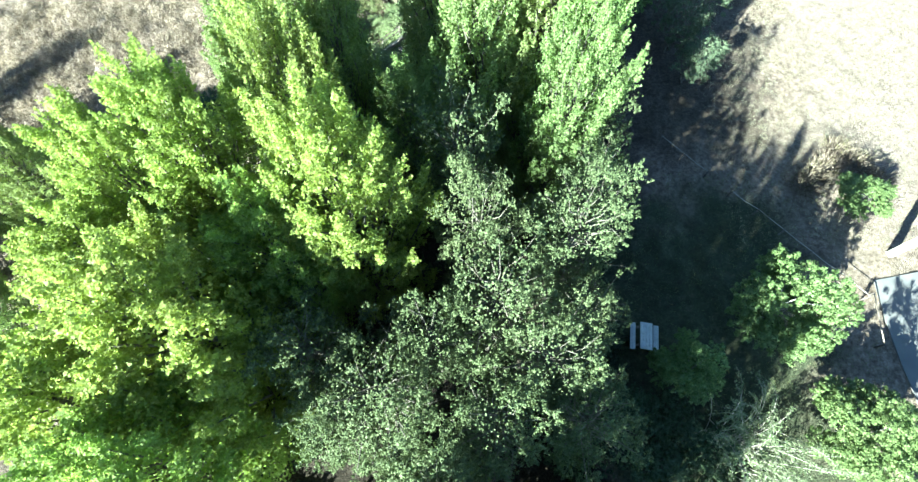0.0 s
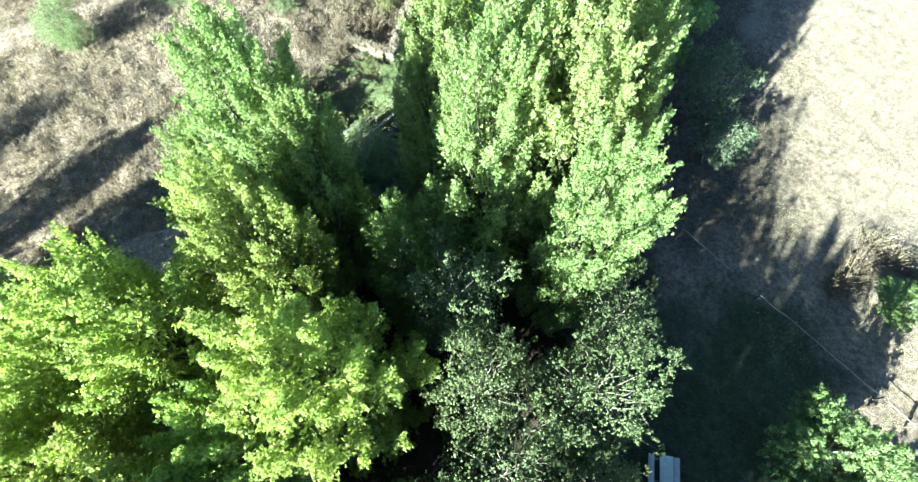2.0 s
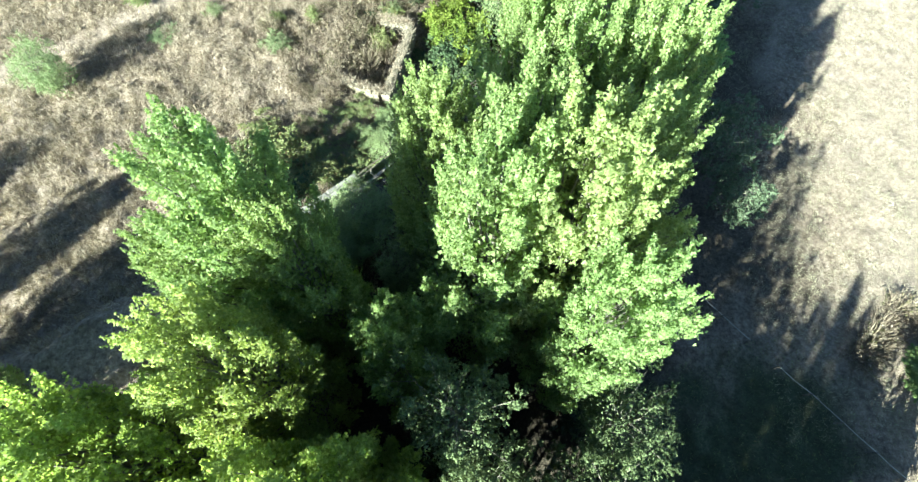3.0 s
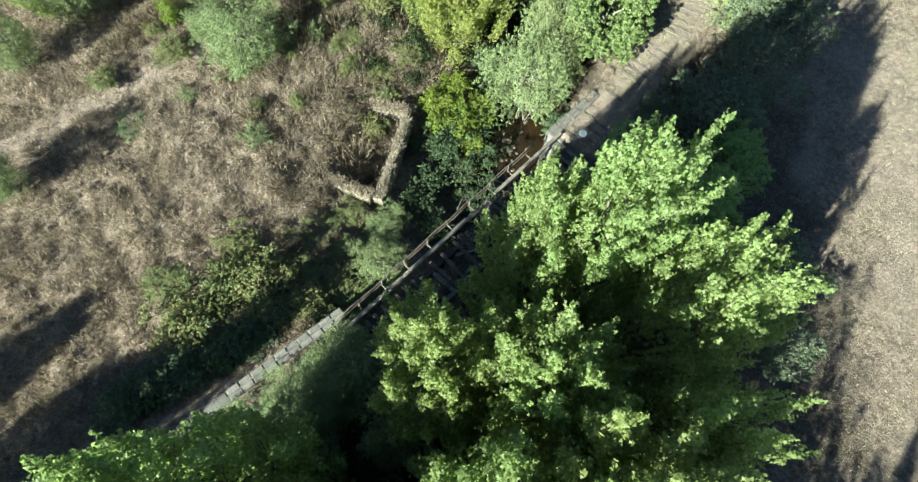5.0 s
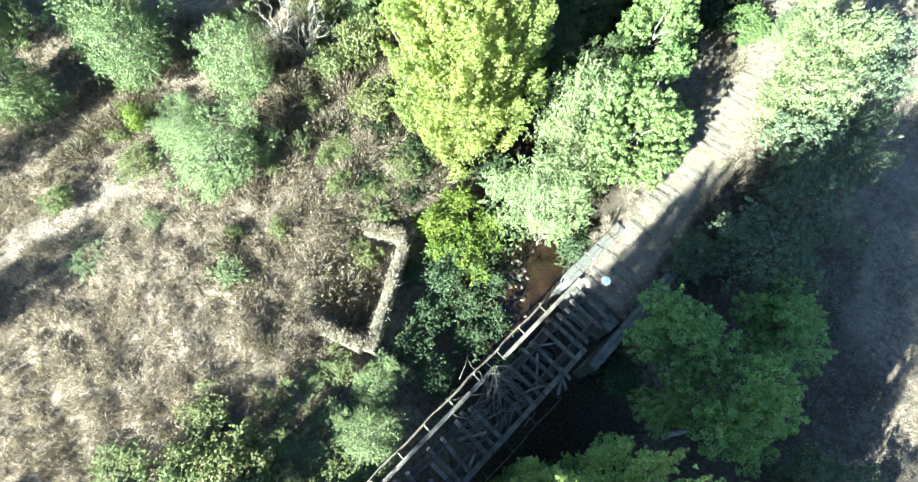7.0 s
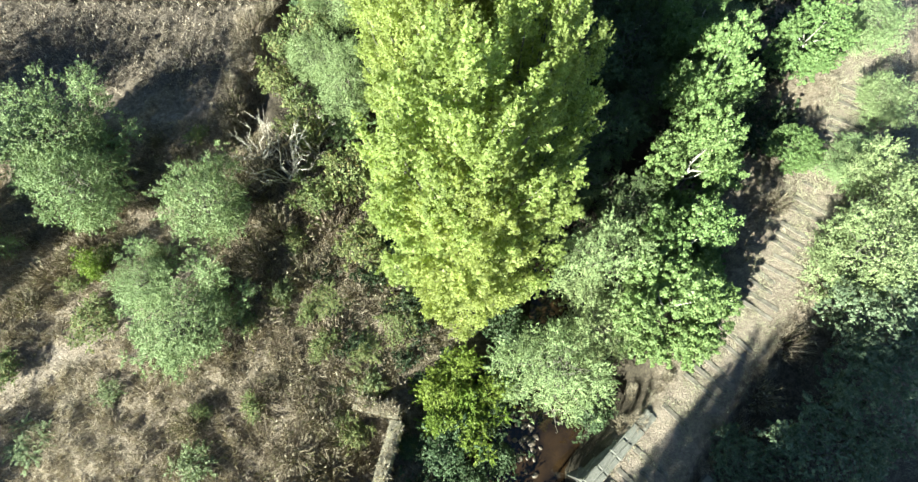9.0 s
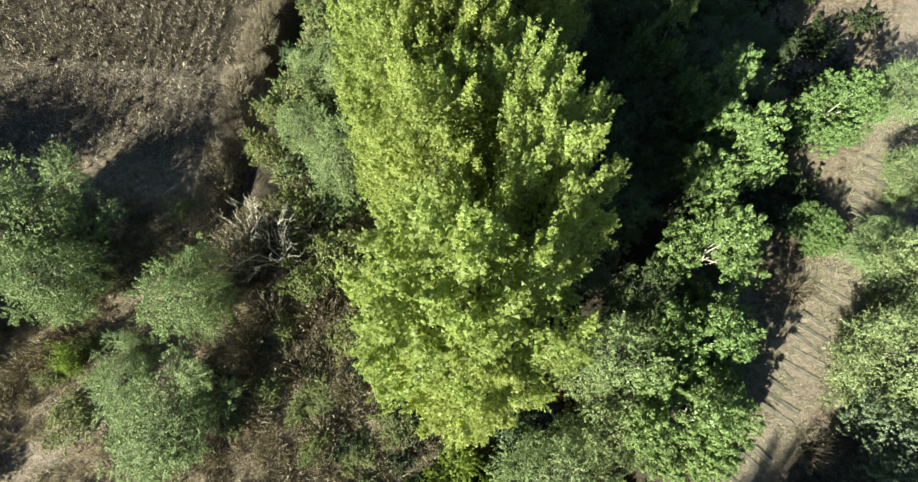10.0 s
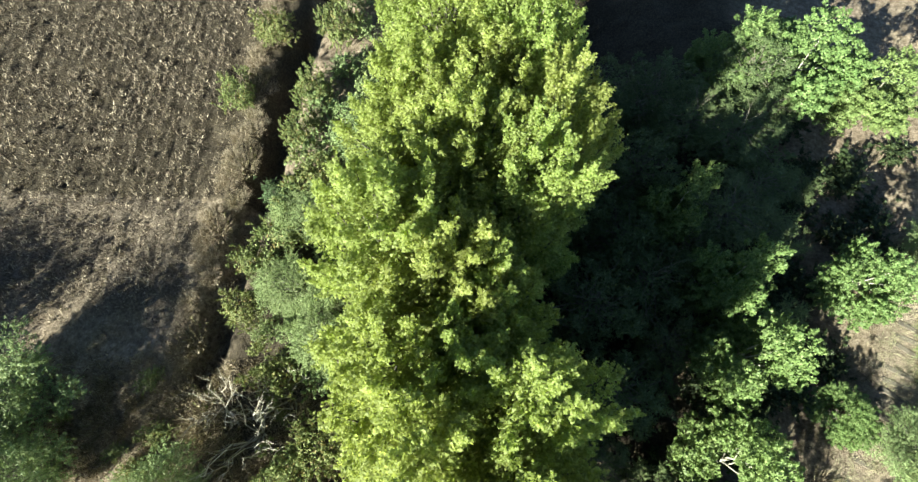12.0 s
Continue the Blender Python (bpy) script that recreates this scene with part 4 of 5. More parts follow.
put(a2, 11.0, 2.8, [(0.9, 8.6, 11.2, 2.3), (-5.6, 3.7, 10.3, 2.3), (-4.4, 1.4, 8.8, 2.1), (1.4, 1.2, 10.0, 2.5), (5.0, 8.6, 11.0, 2.5), (5.2, 5.4, 8.8, 1.9), (6.8, 53.2, 3.4, 2.7), (4.6, 62.5, 5.0, 2.6), (7.0, 15.8, 9.2, 2.0), (-0.8, -1.4, 9.8, 2.6), (8.0, 48.6, 2.4, 2.0), (9.6, 69.4, 3.6, 2.8), (9.4, 55.6, 2.6, 2.0), (14.6, 70.0, 5.0, 2.6), (17.2, 64.6, 0.8, 1.5), (10.6, 60.4, 3.4, 1.8), (7.4, 61.0, 4.0, 2.2)], A_LABEL, "tree", "alders along the stream", 7)
b1 = lobed_tree("ash_tree", 211, M_BRIGHT, 6.5, 2.2, 0.6, 15, 34, 58, 0.052, 0.09, (0.34, 0.48), M_PALEBARK)
b2 = lobed_tree("ash_tree", 212, M_BRIGHT, 6.5, 2.2, 0.5, 15, 34, 58, 0.052, 0.09, (0.32, 0.48), M_PALEBARK)
B_LABEL = "light-green ash tree with airy leaf tufts"
put(b1, 6.5, 2.2, [(15.7, 6.7, 5.4, 2.5), (11.8, 54.6, 7.2, 2.1), (18.6, 58.6, 4.6, 2.0), (17.4, 70.8, 6.0, 3.3), (23.5, 13.9, 0.8, 1.6), (8.9, 43.0, 5.0, 2.6)], B_LABEL, "tree", "light-green ash trees", 8)
# the two ashes at y below -4 are unseen, added to shade the road
put(b2, 6.5, 2.2, [(18.6, 1.2, 3.4, 2.4), (11.0, 50.4, 5.8, 2.2), (10.4, 46.2, 4.8, 2.4), (21.6, 69.6, 4.8, 2.6), (10.8, 3.9, 4.2, 1.6), (9.6, 61.8, 6.8, 1.7), (11.8, 58.4, 6.5, 2.0), (14.2, 71.6, 5.4, 2.4), (17.4, 52.6, 1.4, 1.5), (19.8, -5.4, 5.6, 2.6), (23.0, -4.8, 5.4, 2.4)], B_LABEL, "tree", "light-green ash trees", 9)
r1 = lobed_tree("oak_tree", 221, M_ROUND, 5.0, 2.2, 0.5, 6)
put(r1, 5.0, 2.2, [(9.7, 32.4, 4.2, 2.3), (11.6, 29.2, 5.3, 2.4), (14.6, 33.0, 3.4, 2.2), (9.2, 29.4, 1.4, 1.3)], "dense rounded mid-green oak with soft lobes", "tree", "round oaks by the bridge", 10)
g1 = broad_tree("ash_tree", 231, M_GREYASH, 5.5, 2.4, 0.6, 60, 280, 0.054, 0.75, 0.23, 0.12, 2)
put(g1, 5.5, 2.4, [(14.5, 26.0, 5.2, 2.2), (15.2, 23.2, 2.8, 1.8), (14.4, 36.6, 3.4, 2.8), (17.0, 39.0, 3.6, 2.8), (18.2, 42.4, 3.8, 2.7), (21.4, 45.4, 4.2, 2.4), (11.6, 36.8, 1.2, 1.5), (20.8, 42.4, 2.6, 2.0), (23.6, 49.2, 3.6, 2.4)], "shaded grey-green ash with a loose crown", "tree", "grey-green ashes by the track", 11)

# ---- willows and bushes ----
w1 = broad_tree("willow_tree", 241, M_WILLOW, 4.5, 2.4, 0.2, 84, 520, 0.048, 0.36, 0.24, 0.09, 4, 0.3)
w2 = broad_tree("willow_tree", 242, M_WILLOW, 4.5, 2.4, 0.1, 84, 520, 0.048, 0.36, 0.24, 0.09, 5, 0.3)
W_LABEL = "grey-green willow bush with fine narrow leaves"
put(w1, 4.5, 2.4, [(4.2, 40.6, 2.3, 2.8), (-13.2, 47.8, 3.8, 2.2), (-20.0, 48.4, 3.8, 2.4), (-4.4, 27.9, -0.7, 1.7), (-5.2, 22.0, 2.6, 2.1), (6.4, 45.6, 3.9, 2.6), (-25.6, 31.9, 2.4, 1.7), (-28.0, 41.2, 2.8, 1.8)], W_LABEL, "willow", "willow bushes", 12)
# willows at x below -25 stand out of view, placed for the shadows they throw
put(w2, 4.5, 2.4, [(-13.7, 42.1, 2.0, 2.8), (-4.4, 30.4, -1.6, 1.4), (-22.0, 51.4, 4.2, 3.2), (-25.4, 45.2, 4.6, 2.2), (-6.4, 20.2, 1.6, 1.6), (-16.6, 44.2, 0.6, 1.8), (-9.4, 57.6, 2.2, 1.9), (6.2, 42.6, 2.6, 2.2), (-7.2, 55.0, 3.5, 1.9), (-2.8, 19.0, 3.0, 1.7), (20.2, 51.4, 1.6, 2.0), (18.4, 45.9, 4.6, 2.9), (21.0, 49.0, 4.4, 2.6), (22.6, 55.4, 2.0, 1.8), (15.2, 56.6, 1.0, 1.5), (23.4, 60.6, 2.4, 2.0), (16.2, 62.0, 0.8, 1.5), (-30.6, 53.4, 4.4, 2.6), (-29.6, 50.2, 5.2, 2.6), (-33.0, 49.0, 5.6, 2.6)] + [(-8.4, 61.4, 3.0, 1.8), (-33.0, 19.4, 4.2, 2.0), (-6.6, 66.0, 3.0, 1.8), (-5.3, 20.9, 1.0, 1.3), (-6.3, 22.0, 0.7, 1.4), (-8.0, 20.5, 0.6, 1.4), (-9.5, 19.2, 0.6, 1.3), (-4.9, 22.9, 0.4, 1.2), (-11.0, 17.9, 0.5, 1.2), (-7.2, 19.6, 0.9, 1.4), (-8.7, 18.2, 0.8, 1.3), (-10.4, 16.9, 0.6, 1.2), (-6.8, 18.2, 1.6, 1.5), (-9.0, 16.2, 1.4, 1.5)], W_LABEL, "willow", "willow bushes", 13)
s1 = broad_tree("shrub", 251, M_SHRUB, 1.6, 1.4, 0.0, 40, 230, 0.058, 0.5, 0.28, 0.04, 5, 0.3)
s2 = broad_tree("shrub", 252, M_SHRUB, 1.6, 1.4, 0.0, 40, 230, 0.058, 0.5, 0.28, 0.04, 5, 0.4)
S_LABEL = "low green shrub mixed with dry stems"
put(s1, 1.6, 1.4, [(-13.8, 24.4, 0.2, 1.8), (-10.6, 26.6, 0.1, 1.7), (-8.0, 25.6, -0.4, 1.4), (-12.4, 26.4, 0.0, 1.6), (-12.0, 28.6, -0.9, 1.4), (-9.0, 29.0, -1.7, 1.3), (-6.4, 28.6, -1.6, 1.3), (-9.4, 53.4, 1.2, 1.5), (-10.2, 60.6, 1.6, 1.5), (-14.4, 69.4, 1.4, 1.2), (-8.8, 64.0, 1.8, 1.6), (-5.4, 41.4, -1.6, 1.0), (-3.4, 42.6, -1.0, 1.2), (-8.4, 49.2, 0.6, 1.3), (-11.8, 59.0, 0.9, 1.1), (-9.6, 24.8, -0.4, 1.5), (-7.0, 24.2, -0.5, 1.4), (-12.2, 25.6, -0.8, 1.3), (-5.6, 26.0, -1.2, 1.3), (-8.4, 27.0, -1.2, 1.4)] + [(-4.6, 26.6, -1.6, 1.2), (-5.0, 29.4, -2.0, 1.1), (-7.4, 30.4, -1.9, 0.9), (-5.4, 37.2, -1.7, 0.8), (-6.2, 31.2, -1.9, 1.0), (-4.2, 31.0, -2.2, 1.0), (-5.0, 39.6, -1.6, 0.9)], S_LABEL, "shrub", "green shrubs", 14)
put(s2, 1.6, 1.4, [(-15.6, 26.4, -1.0, 1.3), (-11.0, 23.0, -0.7, 1.6), (-9.4, 27.6, -1.4, 1.2), (-6.8, 26.6, -1.3, 1.2), (-18.8, 42.2, -0.6, 1.3), (-22.6, 39.6, -0.6, 1.0), (-11.6, 56.6, 1.0, 1.2), (-6.6, 50.4, 1.6, 1.6), (-5.6, 46.6, 0.4, 1.4), (-10.4, 67.0, 1.4, 1.2), (-13.2, 74.6, 1.2, 1.3), (-7.6, 43.6, -1.2, 1.0), (-10.0, 70.0, 1.4, 1.3), (-9.2, 75.0, 1.8, 1.4)], S_LABEL, "shrub", "green shrubs", 15)
ys = broad_tree("shrub", 261, M_YSHRUB, 2.6, 1.3, 0.0, 24, 300, 0.065, 0.5, 0.34, 0.04, 4, 0.6)
put(ys, 2.6, 1.3, [(-1.5, 39.6, -1.5, 1.4), (0.3, 38.9, -1.9, 1.3), (-0.6, 40.8, -1.6, 1.2), (0.2, 37.6, -2.0, 1.2), (-1.4, 38.2, -1.9, 1.1), (1.2, 39.6, -2.0, 1.2), (-19.4, 44.9, 0.5, 0.8)], "yellow-green bush with upright shoots", "shrub", "yellow-green bushes", 16)
ds = broad_tree("shrub", 262, M_DARKBUSH, 2.6, 1.3, 0.0, 22, 280, 0.07, 0.45, 0.34, 0.04, 4, 0.5)
# the last six are dark bushes added to stand for deep shade by the parapet
put(ds, 2.6, 1.3, [(-1.2, 36.6, -2.3, 1.5), (0.2, 35.2, -3.0, 1.3), (-2.0, 34.4, -2.9, 1.3), (-0.4, 37.8, -2.4, 1.4), (1.7, 36.4, -3.0, 1.1), (1.9, 34.2, -3.4, 1.1), (1.4, 38.6, -2.8, 1.2), (2.4, 31.8, -3.2, 1.0), (-2.8, 32.6, -2.6, 1.3), (-1.4, 31.0, -2.6, 1.3), (0.6, 33.2, -3.4, 1.2), (-2.9, 36.8, -2.9, 0.8), (1.6, 40.2, -2.6, 1.4), (2.0, 42.8, -1.6, 1.6), (6.4, 38.6, -2.2, 1.2), (5.2, 25.6, -2.4, 1.6), (8.2, 31.0, -1.8, 1.4), (-11.2, 63.2, 0.6, 1.0), (10.4, 1.4, 0.8, 1.5), (12.0, 0.2, 0.6, 1.4)] + [(9.4, -0.4, 0.8, 1.5), (11.6, -1.8, 0.6, 1.5), (8.6, 2.2, 0.8, 1.4), (-10.2, 23.6, -0.2, 1.3), (-9.2, 24.9, -0.4, 1.2), (-11.6, 22.8, 0.1, 1.5), (-13.4, 22.0, 0.0, 1.5), (-15.0, 21.0, 0.0, 1.5), (-16.0, 20.2, -0.2, 1.4)], "dark green bush on a shaded bank", "shrub", "dark bushes on the bank", 17)
dr = tussock(271, M_DRY)
put(dr, 1.0, 1.0, [(-6.6, 35.6, -1.6, 1.3), (-8.2, 36.4, -1.3, 1.2), (-5.6, 34.2, -2.4, 0.9), (-8.8, 34.6, -1.6, 1.0), (-10.0, 38.4, -1.0, 1.3), (-8.0, 40.0, -1.0, 1.4), (-6.2, 42.8, -0.9, 1.3), (-4.4, 44.4, -0.6, 1.2), (-8.6, 45.0, -0.2, 1.3), (-10.4, 42.4, -0.6, 1.2), (-2.2, 43.2, -1.2, 1.1), (-8.0, 48.0, 0.2, 1.3), (-13.6, 65.0, 0.2, 1.2), (-14.4, 61.0, 0.0, 1.1), (-14.6, 55.0, 0.1, 1.2), (-13.0, 50.8, 0.0, 1.3), (-13.9, 71.0, 0.2, 1.0), (-11.0, 45.6, 0.0, 1.2), (12.4, 37.6, 0.2, 1.2), (13.6, 39.6, 0.2, 1.1)] + [(15.4, 42.0, 0.3, 1.2), (9.8, 42.6, 0.2, 0.8), (16.0, 49.4, 0.4, 1.0), (-2.6, 41.4, -1.6, 1.1), (-4.0, 40.4, -1.8, 1.0), (-1.4, 42.4, -1.6, 1.1), (-10.6, 47.6, 0.2, 1.2), (-11.6, 49.6, 0.2, 1.1), (-6.0, 37.2, -1.6, 1.1), (-7.4, 34.8, -1.7, 1.0), (-5.4, 36.4, -1.8, 0.9), (-6.4, 33.8, -2.0, 0.8), (-8.6, 32.6, -1.7, 0.9), (-7.0, 31.8, -1.9, 0.9), (21.6, 15.6, -0.2, 1.3), (22.6, 16.5, -0.3, 1.2), (20.7, 15.0, -0.4, 1.1), (24.6, 16.6, -0.3, 1.3), (23.6, 17.6, -0.4, 1.2), (25.4, 15.4, -0.4, 1.1)], "brown dried weeds and brambles", "weeds", "clumps of dried weeds", 18)

wrng = np.random.default_rng(77)
more, green = [], []
while len(more) < 130 or len(green) < 26:
    x, y = wrng.uniform(-24, -1.5), wrng.uniform(37, 53)
    far = poly_dist(np.array([x]), np.array([y]), PATH_W)[0][0]
    if far < 1.5 or (x < -15 and y < 40) or land_at(x, y) < -3.6:
        continue
    r = wrng.uniform(0.5, 1.1)
    if len(more) < 130:
        more.append((x, y, land_at(x, y) + r * wrng.uniform(0.6, 1.2), r))
    else:
        green.append((x, y, land_at(x, y) + r * wrng.uniform(0.6, 1.1), r * 0.8))
while len(more) < 185:
    x, y = wrng.uniform(-15, -4.5), wrng.uniform(23.5, 34)
    if min(poly_dist(np.array([x]), np.array([y]), TRACK_SW)[0]) < 1.8 or land_at(x, y) < -3.6 or (x < -11 and y > 30):
        continue
    r = wrng.uniform(0.35, 0.75)
    more.append((x, y, land_at(x, y) + r * wrng.uniform(0.6, 1.2), r))
dr2 = tussock(272, M_DRY, 460, 380)
put(dr2, 1.0, 1.0, more, "brown dried weeds and brambles", "weeds", "clumps of dried weeds", 19)
sg = broad_tree("shrub", 253, M_SHRUB, 1.2, 1.0, 0.0, 18, 220, 0.055, 0.5, 0.40, 0.03, 5, 0.5)
put(sg, 1.2, 1.0, green, "small olive-green shrub among dry weeds", "shrub", "small shrubs", 20)

pale = broad_tree("shrub", 256, M_FROND, 0.8, 1.0, 0.0, 22, 200, 0.055, 0.4, 0.36, 0.02, 5, 0.5)
put(pale, 0.8, 1.0, [(-12.4, 35.8, -0.9, 1.1), (-20.2, 36.4, -1.1, 1.2), (-17.2, 38.8, -1.1, 0.8), (-5.0, 39.8, -1.7, 0.9), (-9.6, 44.0, -0.5, 0.7)], "pale silvery low bush in dry grass", "shrub", "pale bushes", 25)

# undergrowth below the trees and along the ditch; near-black leaves deepen the shade
und = broad_tree("undergrowth_bush", 254, M_UNDER_SHADE, 1.2, 1.0, 0.0, 22, 110, 0.075, 0.6, 0.36, 0.03, 4, 0.4)
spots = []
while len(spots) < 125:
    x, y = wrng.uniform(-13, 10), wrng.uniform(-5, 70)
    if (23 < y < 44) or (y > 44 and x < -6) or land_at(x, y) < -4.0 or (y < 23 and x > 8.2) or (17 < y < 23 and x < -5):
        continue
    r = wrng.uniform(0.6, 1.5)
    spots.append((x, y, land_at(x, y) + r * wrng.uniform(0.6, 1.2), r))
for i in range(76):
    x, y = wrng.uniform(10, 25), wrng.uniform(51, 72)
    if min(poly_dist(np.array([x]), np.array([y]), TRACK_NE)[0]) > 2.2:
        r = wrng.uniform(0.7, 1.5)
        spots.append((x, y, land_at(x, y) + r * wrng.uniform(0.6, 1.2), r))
# these add dark, shade-like gaps among the dry weeds
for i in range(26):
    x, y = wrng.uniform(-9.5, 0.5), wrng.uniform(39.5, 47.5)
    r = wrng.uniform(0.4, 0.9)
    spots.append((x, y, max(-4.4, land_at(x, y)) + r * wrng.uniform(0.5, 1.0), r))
put(und, 1.2, 1.0, spots, "leafy undergrowth below the trees, darkened for shade", "shrub", "undergrowth", 22)
hedge = broad_tree("hedge_shrub", 255, M_WILLOW, 1.4, 1.0, 0.0, 26, 100, 0.062, 0.45, 0.33, 0.03, 5, 0.5)
spots = []
for i in range(46):
    y = 53.5 + i * 0.68
    x = wrng.uniform(-11.2, -5.5) + 0.06 * (y - 50)
    r = wrng.uniform(0.8, 1.4)
    spots.append((x, y, land_at(x, y) + r * wrng.uniform(0.9, 1.9), r))
put(hedge, 1.4, 1.0, spots, "grey-green hedge shrub beside the ditch", "shrub", "hedge shrubs", 23)
edge_weed = tussock(273, M_STRAW)
spots = []
for i in range(90):
    y = 51 + i * 0.36
    x = wrng.uniform(-15.4, -13.8) + 0.04 * (y - 51)
    r = wrng.uniform(0.5, 0.95)
    spots.append((x, y, land_at(x, y) + r * wrng.uniform(0.5, 0.9), r))
for side in (-1, 1):
    for i in range(44):
        f = i / 44 * 4.9
        (ax, ay), (bx, by) = TRACK_NE[int(f) + 0], TRACK_NE[int(f) + 1]
        t = f - int(f)
        dx, dy = bx - ax, by - ay
        n = math.hypot(dx, dy)
        o = side * wrng.uniform(1.4, 2.8)
        x, y = ax + dx * t + o * dy / n, ay + dy * t - o * dx / n
        if i > 5:
            r = wrng.uniform(0.3, 0.6)
            spots.append((x, y, land_at(x, y) + r * wrng.uniform(0.5, 0.9), r))
put(edge_weed, 1.0, 1.0, spots, "pale brown dried weeds along an edge", "weeds", "clumps of dried weeds", 24)

# arching pale shrub by the picnic ground
frng = np.random.default_rng(31)
fx, fy = 13.6, 0.7
fr = empty("arching_shrub", Matrix.Translation((fx, fy, land_at(fx, fy))), "pale shrub with long arching leafy stems", "shrub")
fl = []
for i in range(80):
    a, out, up = frng.uniform(0, 6.28), frng.uniform(1.2, 3.4), frng.uniform(1.6, 4.4)
    foot = np.array([frng.normal() * 0.7, frng.normal() * 0.5, 0.0])
    pts = []
    for k in range(8):
        f = k / 7
        pts.append(foot + np.array([math.cos(a + 0.3 * f) * out * f, math.sin(a + 0.3 * f) * out * f, up * (1.9 * f - 1.15 * f * f * (1 + 0.2 * math.sin(i)))]))
    Tubes().add(pts, [0.02 - 0.0024 * k for k in range(8)], 4).build("stem", M_DEAD, fr)
    for k in range(2, 7):
        seg = pts[k + 1] - pts[k]
        n = 16
        c = pts[k] + seg * frng.uniform(0, 1, (n, 1)) + frng.normal(size=(n, 3)) * 0.07
        fl.append(leaf_shapes(c, np.tile([0, 0, 1.0], (n, 1)) + frng.normal(size=(n, 3)) * 0.5, frng.uniform(0.05, 0.10, n), frng, 0.35))
leaves_object("crown", np.concatenate(fl), M_FROND, fr)


def bare_shrub(x, y, height, reach, n, seed):
    rng = np.random.default_rng(seed)
    root = empty("dead_shrub", Matrix.Translation((x, y, land_at(x, y))), "leafless dead shrub with bleached forked twigs", "shrub", "dead shrubs")
    for i in range(n):
        wood = Tubes()
        a, o = rng.uniform(0, 6.28), reach * rng.uniform(0.5, 1.0)
        tip = np.array([math.cos(a) * o, math.sin(a) * o, height * rng.uniform(0.6, 1.0)])
        pts = wobbly((0, 0, -0.2), tip, rng, 6, 0.05)
        wood.add(pts, [0.034, 0.028, 0.022, 0.017, 0.012, 0.005], 5)
        for k in (2, 3, 4):
            for _ in range(2):
                w = unit(tip + rng.normal(size=3) * reach * 0.6)
                wood.add(wobbly(pts[k], pts[k] + w * rng.uniform(0.4, 0.9) * reach * 0.5, rng, 4, 0.08), [0.013, 0.010, 0.008, 0.004], 4)
        wood.build("stem", M_DEAD, root)
    return root


bare_shrub(-10.2, 50.6, 4.6, 2.3, 14, 41)
bare_shrub(-9.0, 52.4, 3.0, 1.8, 8, 42)
bare_shrub(-12.2, 51.8, 2.8, 2.0, 10, 43)
bare_shrub(4.4, 39.9, 5.6, 2.0, 7, 44)

# ---- picnic ground ----
table = empty("picnic_table", Matrix.Translation((9.82, 5.85, land_at(9.82, 5.85))) @ Matrix.Rotation(radians(-9), 4, "Z"), "grey painted plank picnic table with fixed benches", "table")
for i in range(4):
    part("top_plank", box_data(Matrix.Translation((-0.24 + 0.16 * i, 0, 0.74)), 0.148, 1.42, 0.04, 0.006), M_TABLE, table)
for sx in (-0.6, 0.6):
    for i in range(2):
        part("bench_plank", box_data(Matrix.Translation((sx + 0.14 * i - 0.07, 0, 0.44)), 0.128, 1.42, 0.04, 0.006), M_TABLE, table)
for sy in (-0.48, 0.48):
    part("crossbar", box_data(Matrix.Translation((0, sy, 0.38)), 1.5, 0.045, 0.09, 0.004), M_TIMBER, table)
    for sgn in (-1, 1):
        part("leg", box_data(Matrix.Translation((sgn * 0.38, sy + 0.05, 0.35)) @ Matrix.Rotation(sgn * -0.42, 4, "Y"), 0.09, 0.045, 0.86, 0.004), M_TIMBER, table)

fence = empty("rail_fence", Matrix.Identity(4), "low fence of pale peeled poles beside the lawn", "fence")
FA, FB = Vector((12.7, 18.35, 0)), Vector((22.0, 7.9, 0))
for i in range(9):
    p = FA.lerp(FB, i / 8)
    z = land_at(p.x, p.y)
    Tubes().add([(p.x, p.y, z - 0.3), (p.x, p.y, z + 0.72)], [0.05, 0.045], 6).build("post", M_SLEEPER, fence)
    if i < 8 and i != 2:
        p2v = FA.lerp(FB, (i + 1) / 8)
        Tubes().add([(p.x, p.y, z + 0.66), tuple((p + p2v) / 2 + Vector((0, 0, z + 0.63))), (p2v.x, p2v.y, land_at(p2v.x, p2v.y) + 0.66)], [0.022, 0.02, 0.019], 5).build("rail", M_DEAD, fence, "bleached pole rail")
gate = empty("road_barrier", Matrix.Identity(4), "thin metal bar on two short posts beside the road", "barrier")
for x, y in ((22.3, 8.1), (21.9, 5.3)):
    Tubes().add([(x, y, -1.7), (x, y, -0.6)], [0.05, 0.05], 6).build("post", M_STEEL, gate)
Tubes().add([(22.3, 8.1, -0.65), (21.9, 5.3, -0.65)], [0.03, 0.03], 6).build("bar", M_RUST, gate)
pil = empty("gate_pillar", Matrix.Translation((24.6, 10.6, land_at(24.6, 10.6))), "limewashed square masonry pillar beside the road", "pillar")
part("shaft", box_data(Matrix.Translation((0, 0, 1.1)) @ Matrix.Rotation(0.2, 4, "Z"), 0.34, 0.34, 2.4, 0.02), M_LIME, pil)
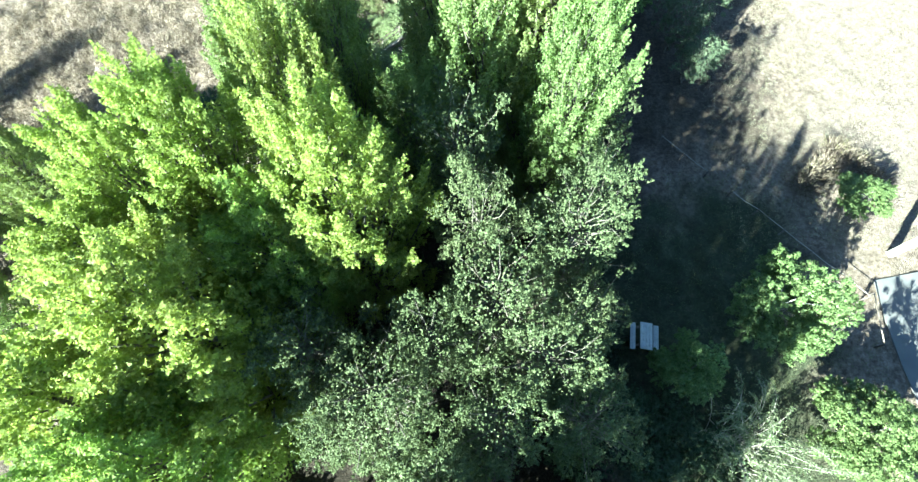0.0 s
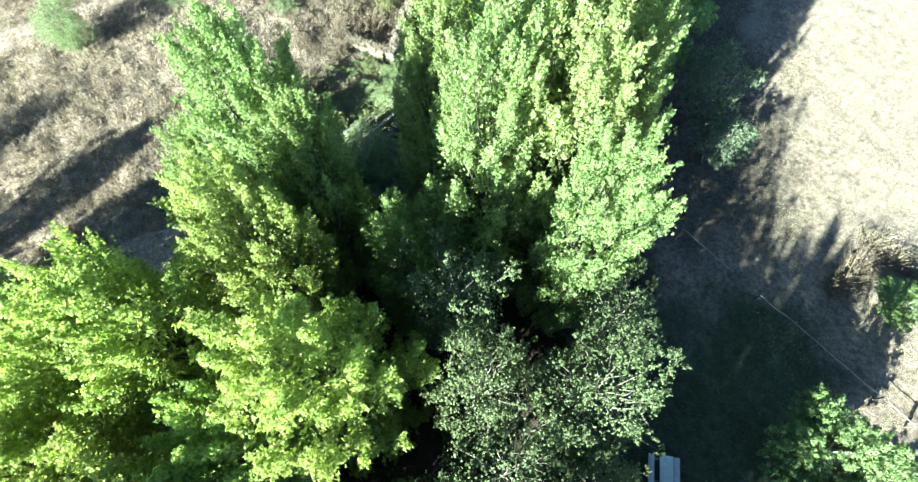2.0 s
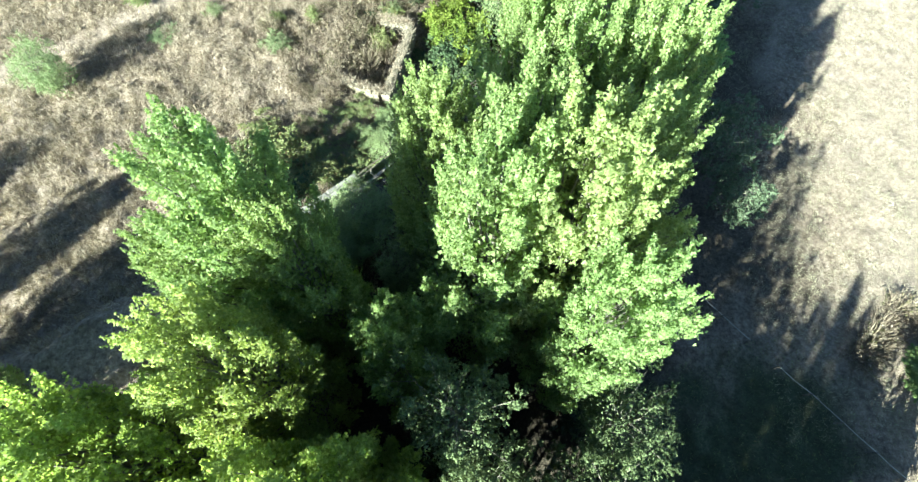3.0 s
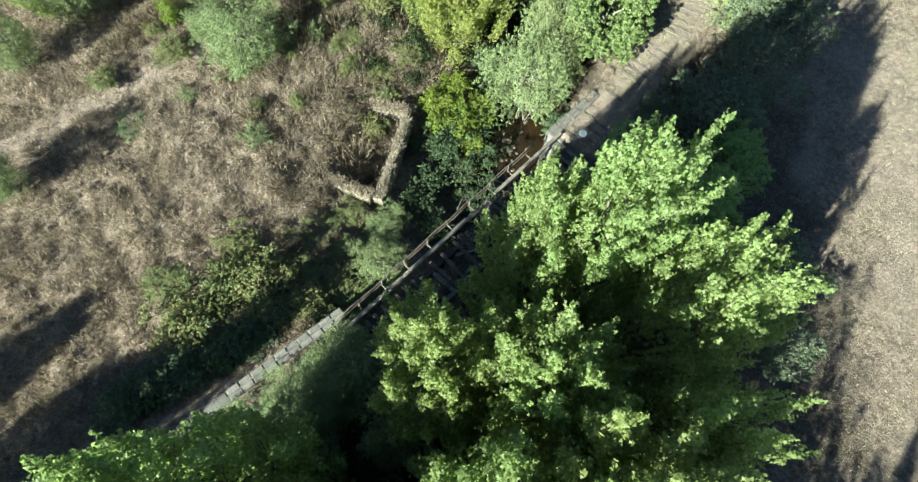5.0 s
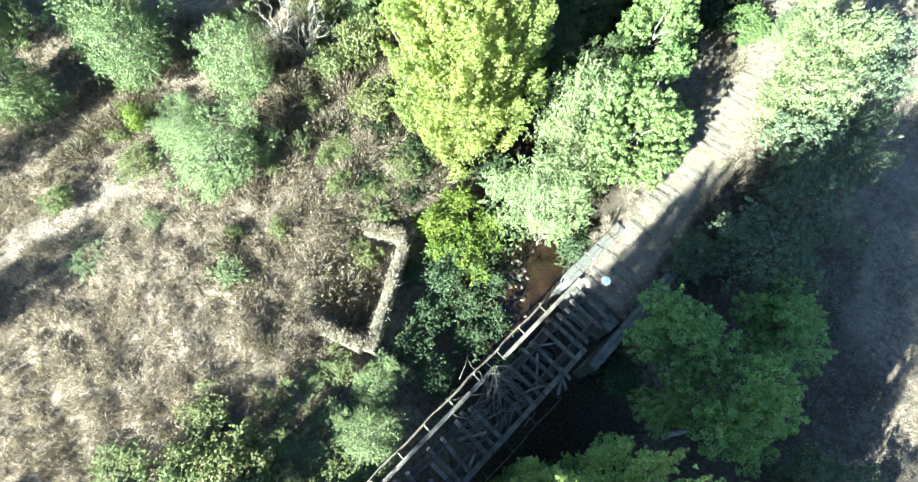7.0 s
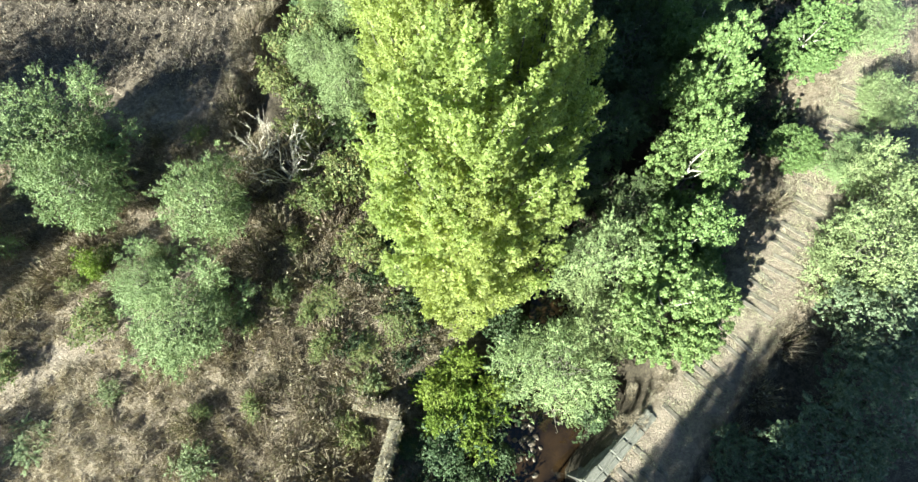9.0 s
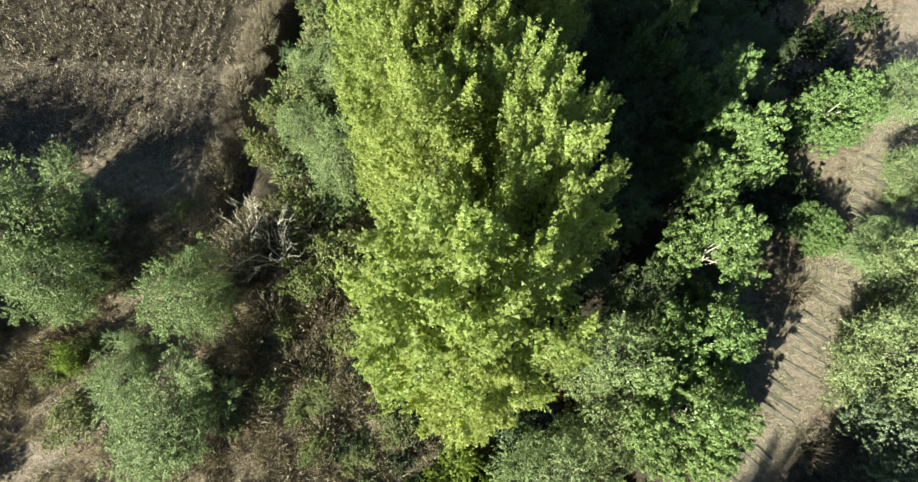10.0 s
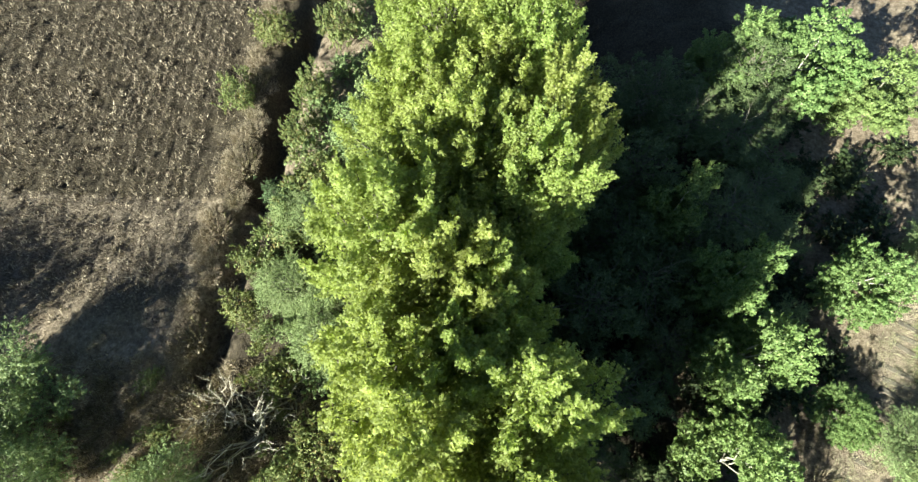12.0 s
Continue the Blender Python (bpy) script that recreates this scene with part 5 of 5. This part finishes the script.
part("cap", box_data(Matrix.Translation((0, 0, 2.36)) @ Matrix.Rotation(0.2, 4, "Z"), 0.42, 0.42, 0.12, 0.02), M_LIME, pil)


# ---- grass and weeds ----
def tufts(name, xs, ys, blades, length, width, mat, label, seed, spread=0.10, tall=None):
    rng = np.random.default_rng(seed)
    n = len(xs)
    z = land(xs, ys) if tall is None else np.full(n, tall)
    base = np.repeat(np.stack([xs, ys, z], 1), blades, 0)
    k = len(base)
    way = unit(np.stack([rng.normal(size=k) * 0.75, rng.normal(size=k) * 0.75, np.ones(k)], 1))
    size = np.repeat(rng.uniform(0.55, 1.4, n), blades) * rng.uniform(0.6, 1.2, k) * length / 2
    base = base + np.stack([rng.normal(size=k) * spread, rng.normal(size=k) * spread, np.zeros(k)], 1)
    c = base + way * size[:, None] * 0.92
    side = unit(np.cross(way, rng.normal(size=(k, 3))))
    ob = leaves_object(name, leaf_shapes(c, side, size, rng, width, along=way * 4), mat)
    return tagged(ob, label, "grass", kind="stuff")


def scatter(n, x0, x1, y0, y1, seed, keep):
    rng = np.random.default_rng(seed)
    x, y = rng.uniform(x0, x1, n), rng.uniform(y0, y1, n)
    ok = rng.uniform(0, 1, n) < keep(x, y)
    return x[ok], y[ok]


def meadow_keep(x, y):
    patch = 0.35 + 0.65 * smooth(value_noise(x, y, 0.9, 21) * 0.45 + value_noise(x, y, 0.45, 22) * 0.55, 0.35, 0.65)
    open_way = 0.25 + 0.75 * smooth(poly_dist(x, y, PATH_W)[0] + value_noise(x, y, 0.7, 36) - 0.5, 0.4, 1.2)
    return patch * open_way * (1 - field_mask(x, y)) * smooth(poly_dist(x, y, STREAM)[0], 4, 7) * (land(x, y) < -0.5)


x, y = scatter(62000, -36, -4, 14, 54, 51, meadow_keep)
tufts("meadow_grass", x, y, 9, 0.30, 0.085, M_STRAW, "dry straw-coloured meadow grass", 61)
x, y = scatter(9000, -14, -2, 33, 54, 52, lambda x, y: meadow_keep(x, y) * smooth(value_noise(x, y, 2.6, 27), 0.4, 0.62))
tufts("dry_weeds", x, y, 9, 0.32, 0.10, M_DRY, "brown dead weeds round the ruin", 62, 0.14)
x, y = scatter(17000, -30, -1, 20, 54, 57, lambda x, y: meadow_keep(x, y) * smooth(value_noise(x, y, 3.0, 26), 0.35, 0.6))
tufts("tall_dry_grass", x, y, 11, 0.30, 0.075, M_STRAW, "tall bleached dry grass between the bushes", 67, 0.16)
x, y = scatter(30000, 16, 38, 11, 60, 53, lambda x, y: 0.3 + 0.6 * value_noise(x, y, 1.5, 23))
tufts("pasture_grass", x, y, 8, 0.15, 0.11, M_TRACKGRASS, "short dry pasture grass", 63)
x, y = scatter(52000, -40, -14, 54, 86, 54, lambda x, y: (0.08 + 0.92 * (np.sin(x * 2 * math.pi / 0.62) > 0.1)) * (0.35 + 0.65 * value_noise(x, y, 0.8, 29)) * np.maximum(field_mask(x, y), 0.6 * (x > -16) * (x < -13.5)))
tufts("field_stubble", x, y, 5, 0.24, 0.16, M_STUBBLE, "grey-brown stubble in rows on the tilled field", 64, 0.12)


wx, wy, wz = [], [], []
grng = np.random.default_rng(91)
for a, b in (((-7.95, 33.42), (-5.2, 32.22)), ((-4.85, 32.0), (-3.45, 38.0)), ((-3.35, 38.35), (-5.6, 38.75))):
    f = grng.uniform(0, 1, 190)
    wx.append(a[0] + (b[0] - a[0]) * f + grng.normal(size=190) * 0.2)
    wy.append(a[1] + (b[1] - a[1]) * f + grng.normal(size=190) * 0.2)
wx, wy = np.concatenate(wx), np.concatenate(wy)
wall_grass = tufts("wall_grass", wx, wy, 8, 0.26, 0.10, M_STRAW, "dry grass growing on the ruined walls", 68, 0.10, -1.83)


def track_keep(x, y):
    d = poly_dist(x, y, TRACK_NE)[0]
    return np.exp(-(d / 1.7) ** 4) * (0.2 + 0.8 * smooth(value_noise(x, y, 0.6, 24), 0.42, 0.72))


x, y = scatter(52000, 6, 26, 34, 64, 55, track_keep)
tufts("track_weeds", x, y, 6, 0.15, 0.09, M_TRACKGRASS, "straw-coloured weeds on the trackbed", 65)
x, y = scatter(9000, 8, 22, -2, 16, 56, lambda x, y: 0.6 * value_noise(x, y, 1.2, 25))
tufts("lawn_grass", x, y, 4, 0.16, 0.12, M_SHRUB, "short shaded lawn grass", 66)
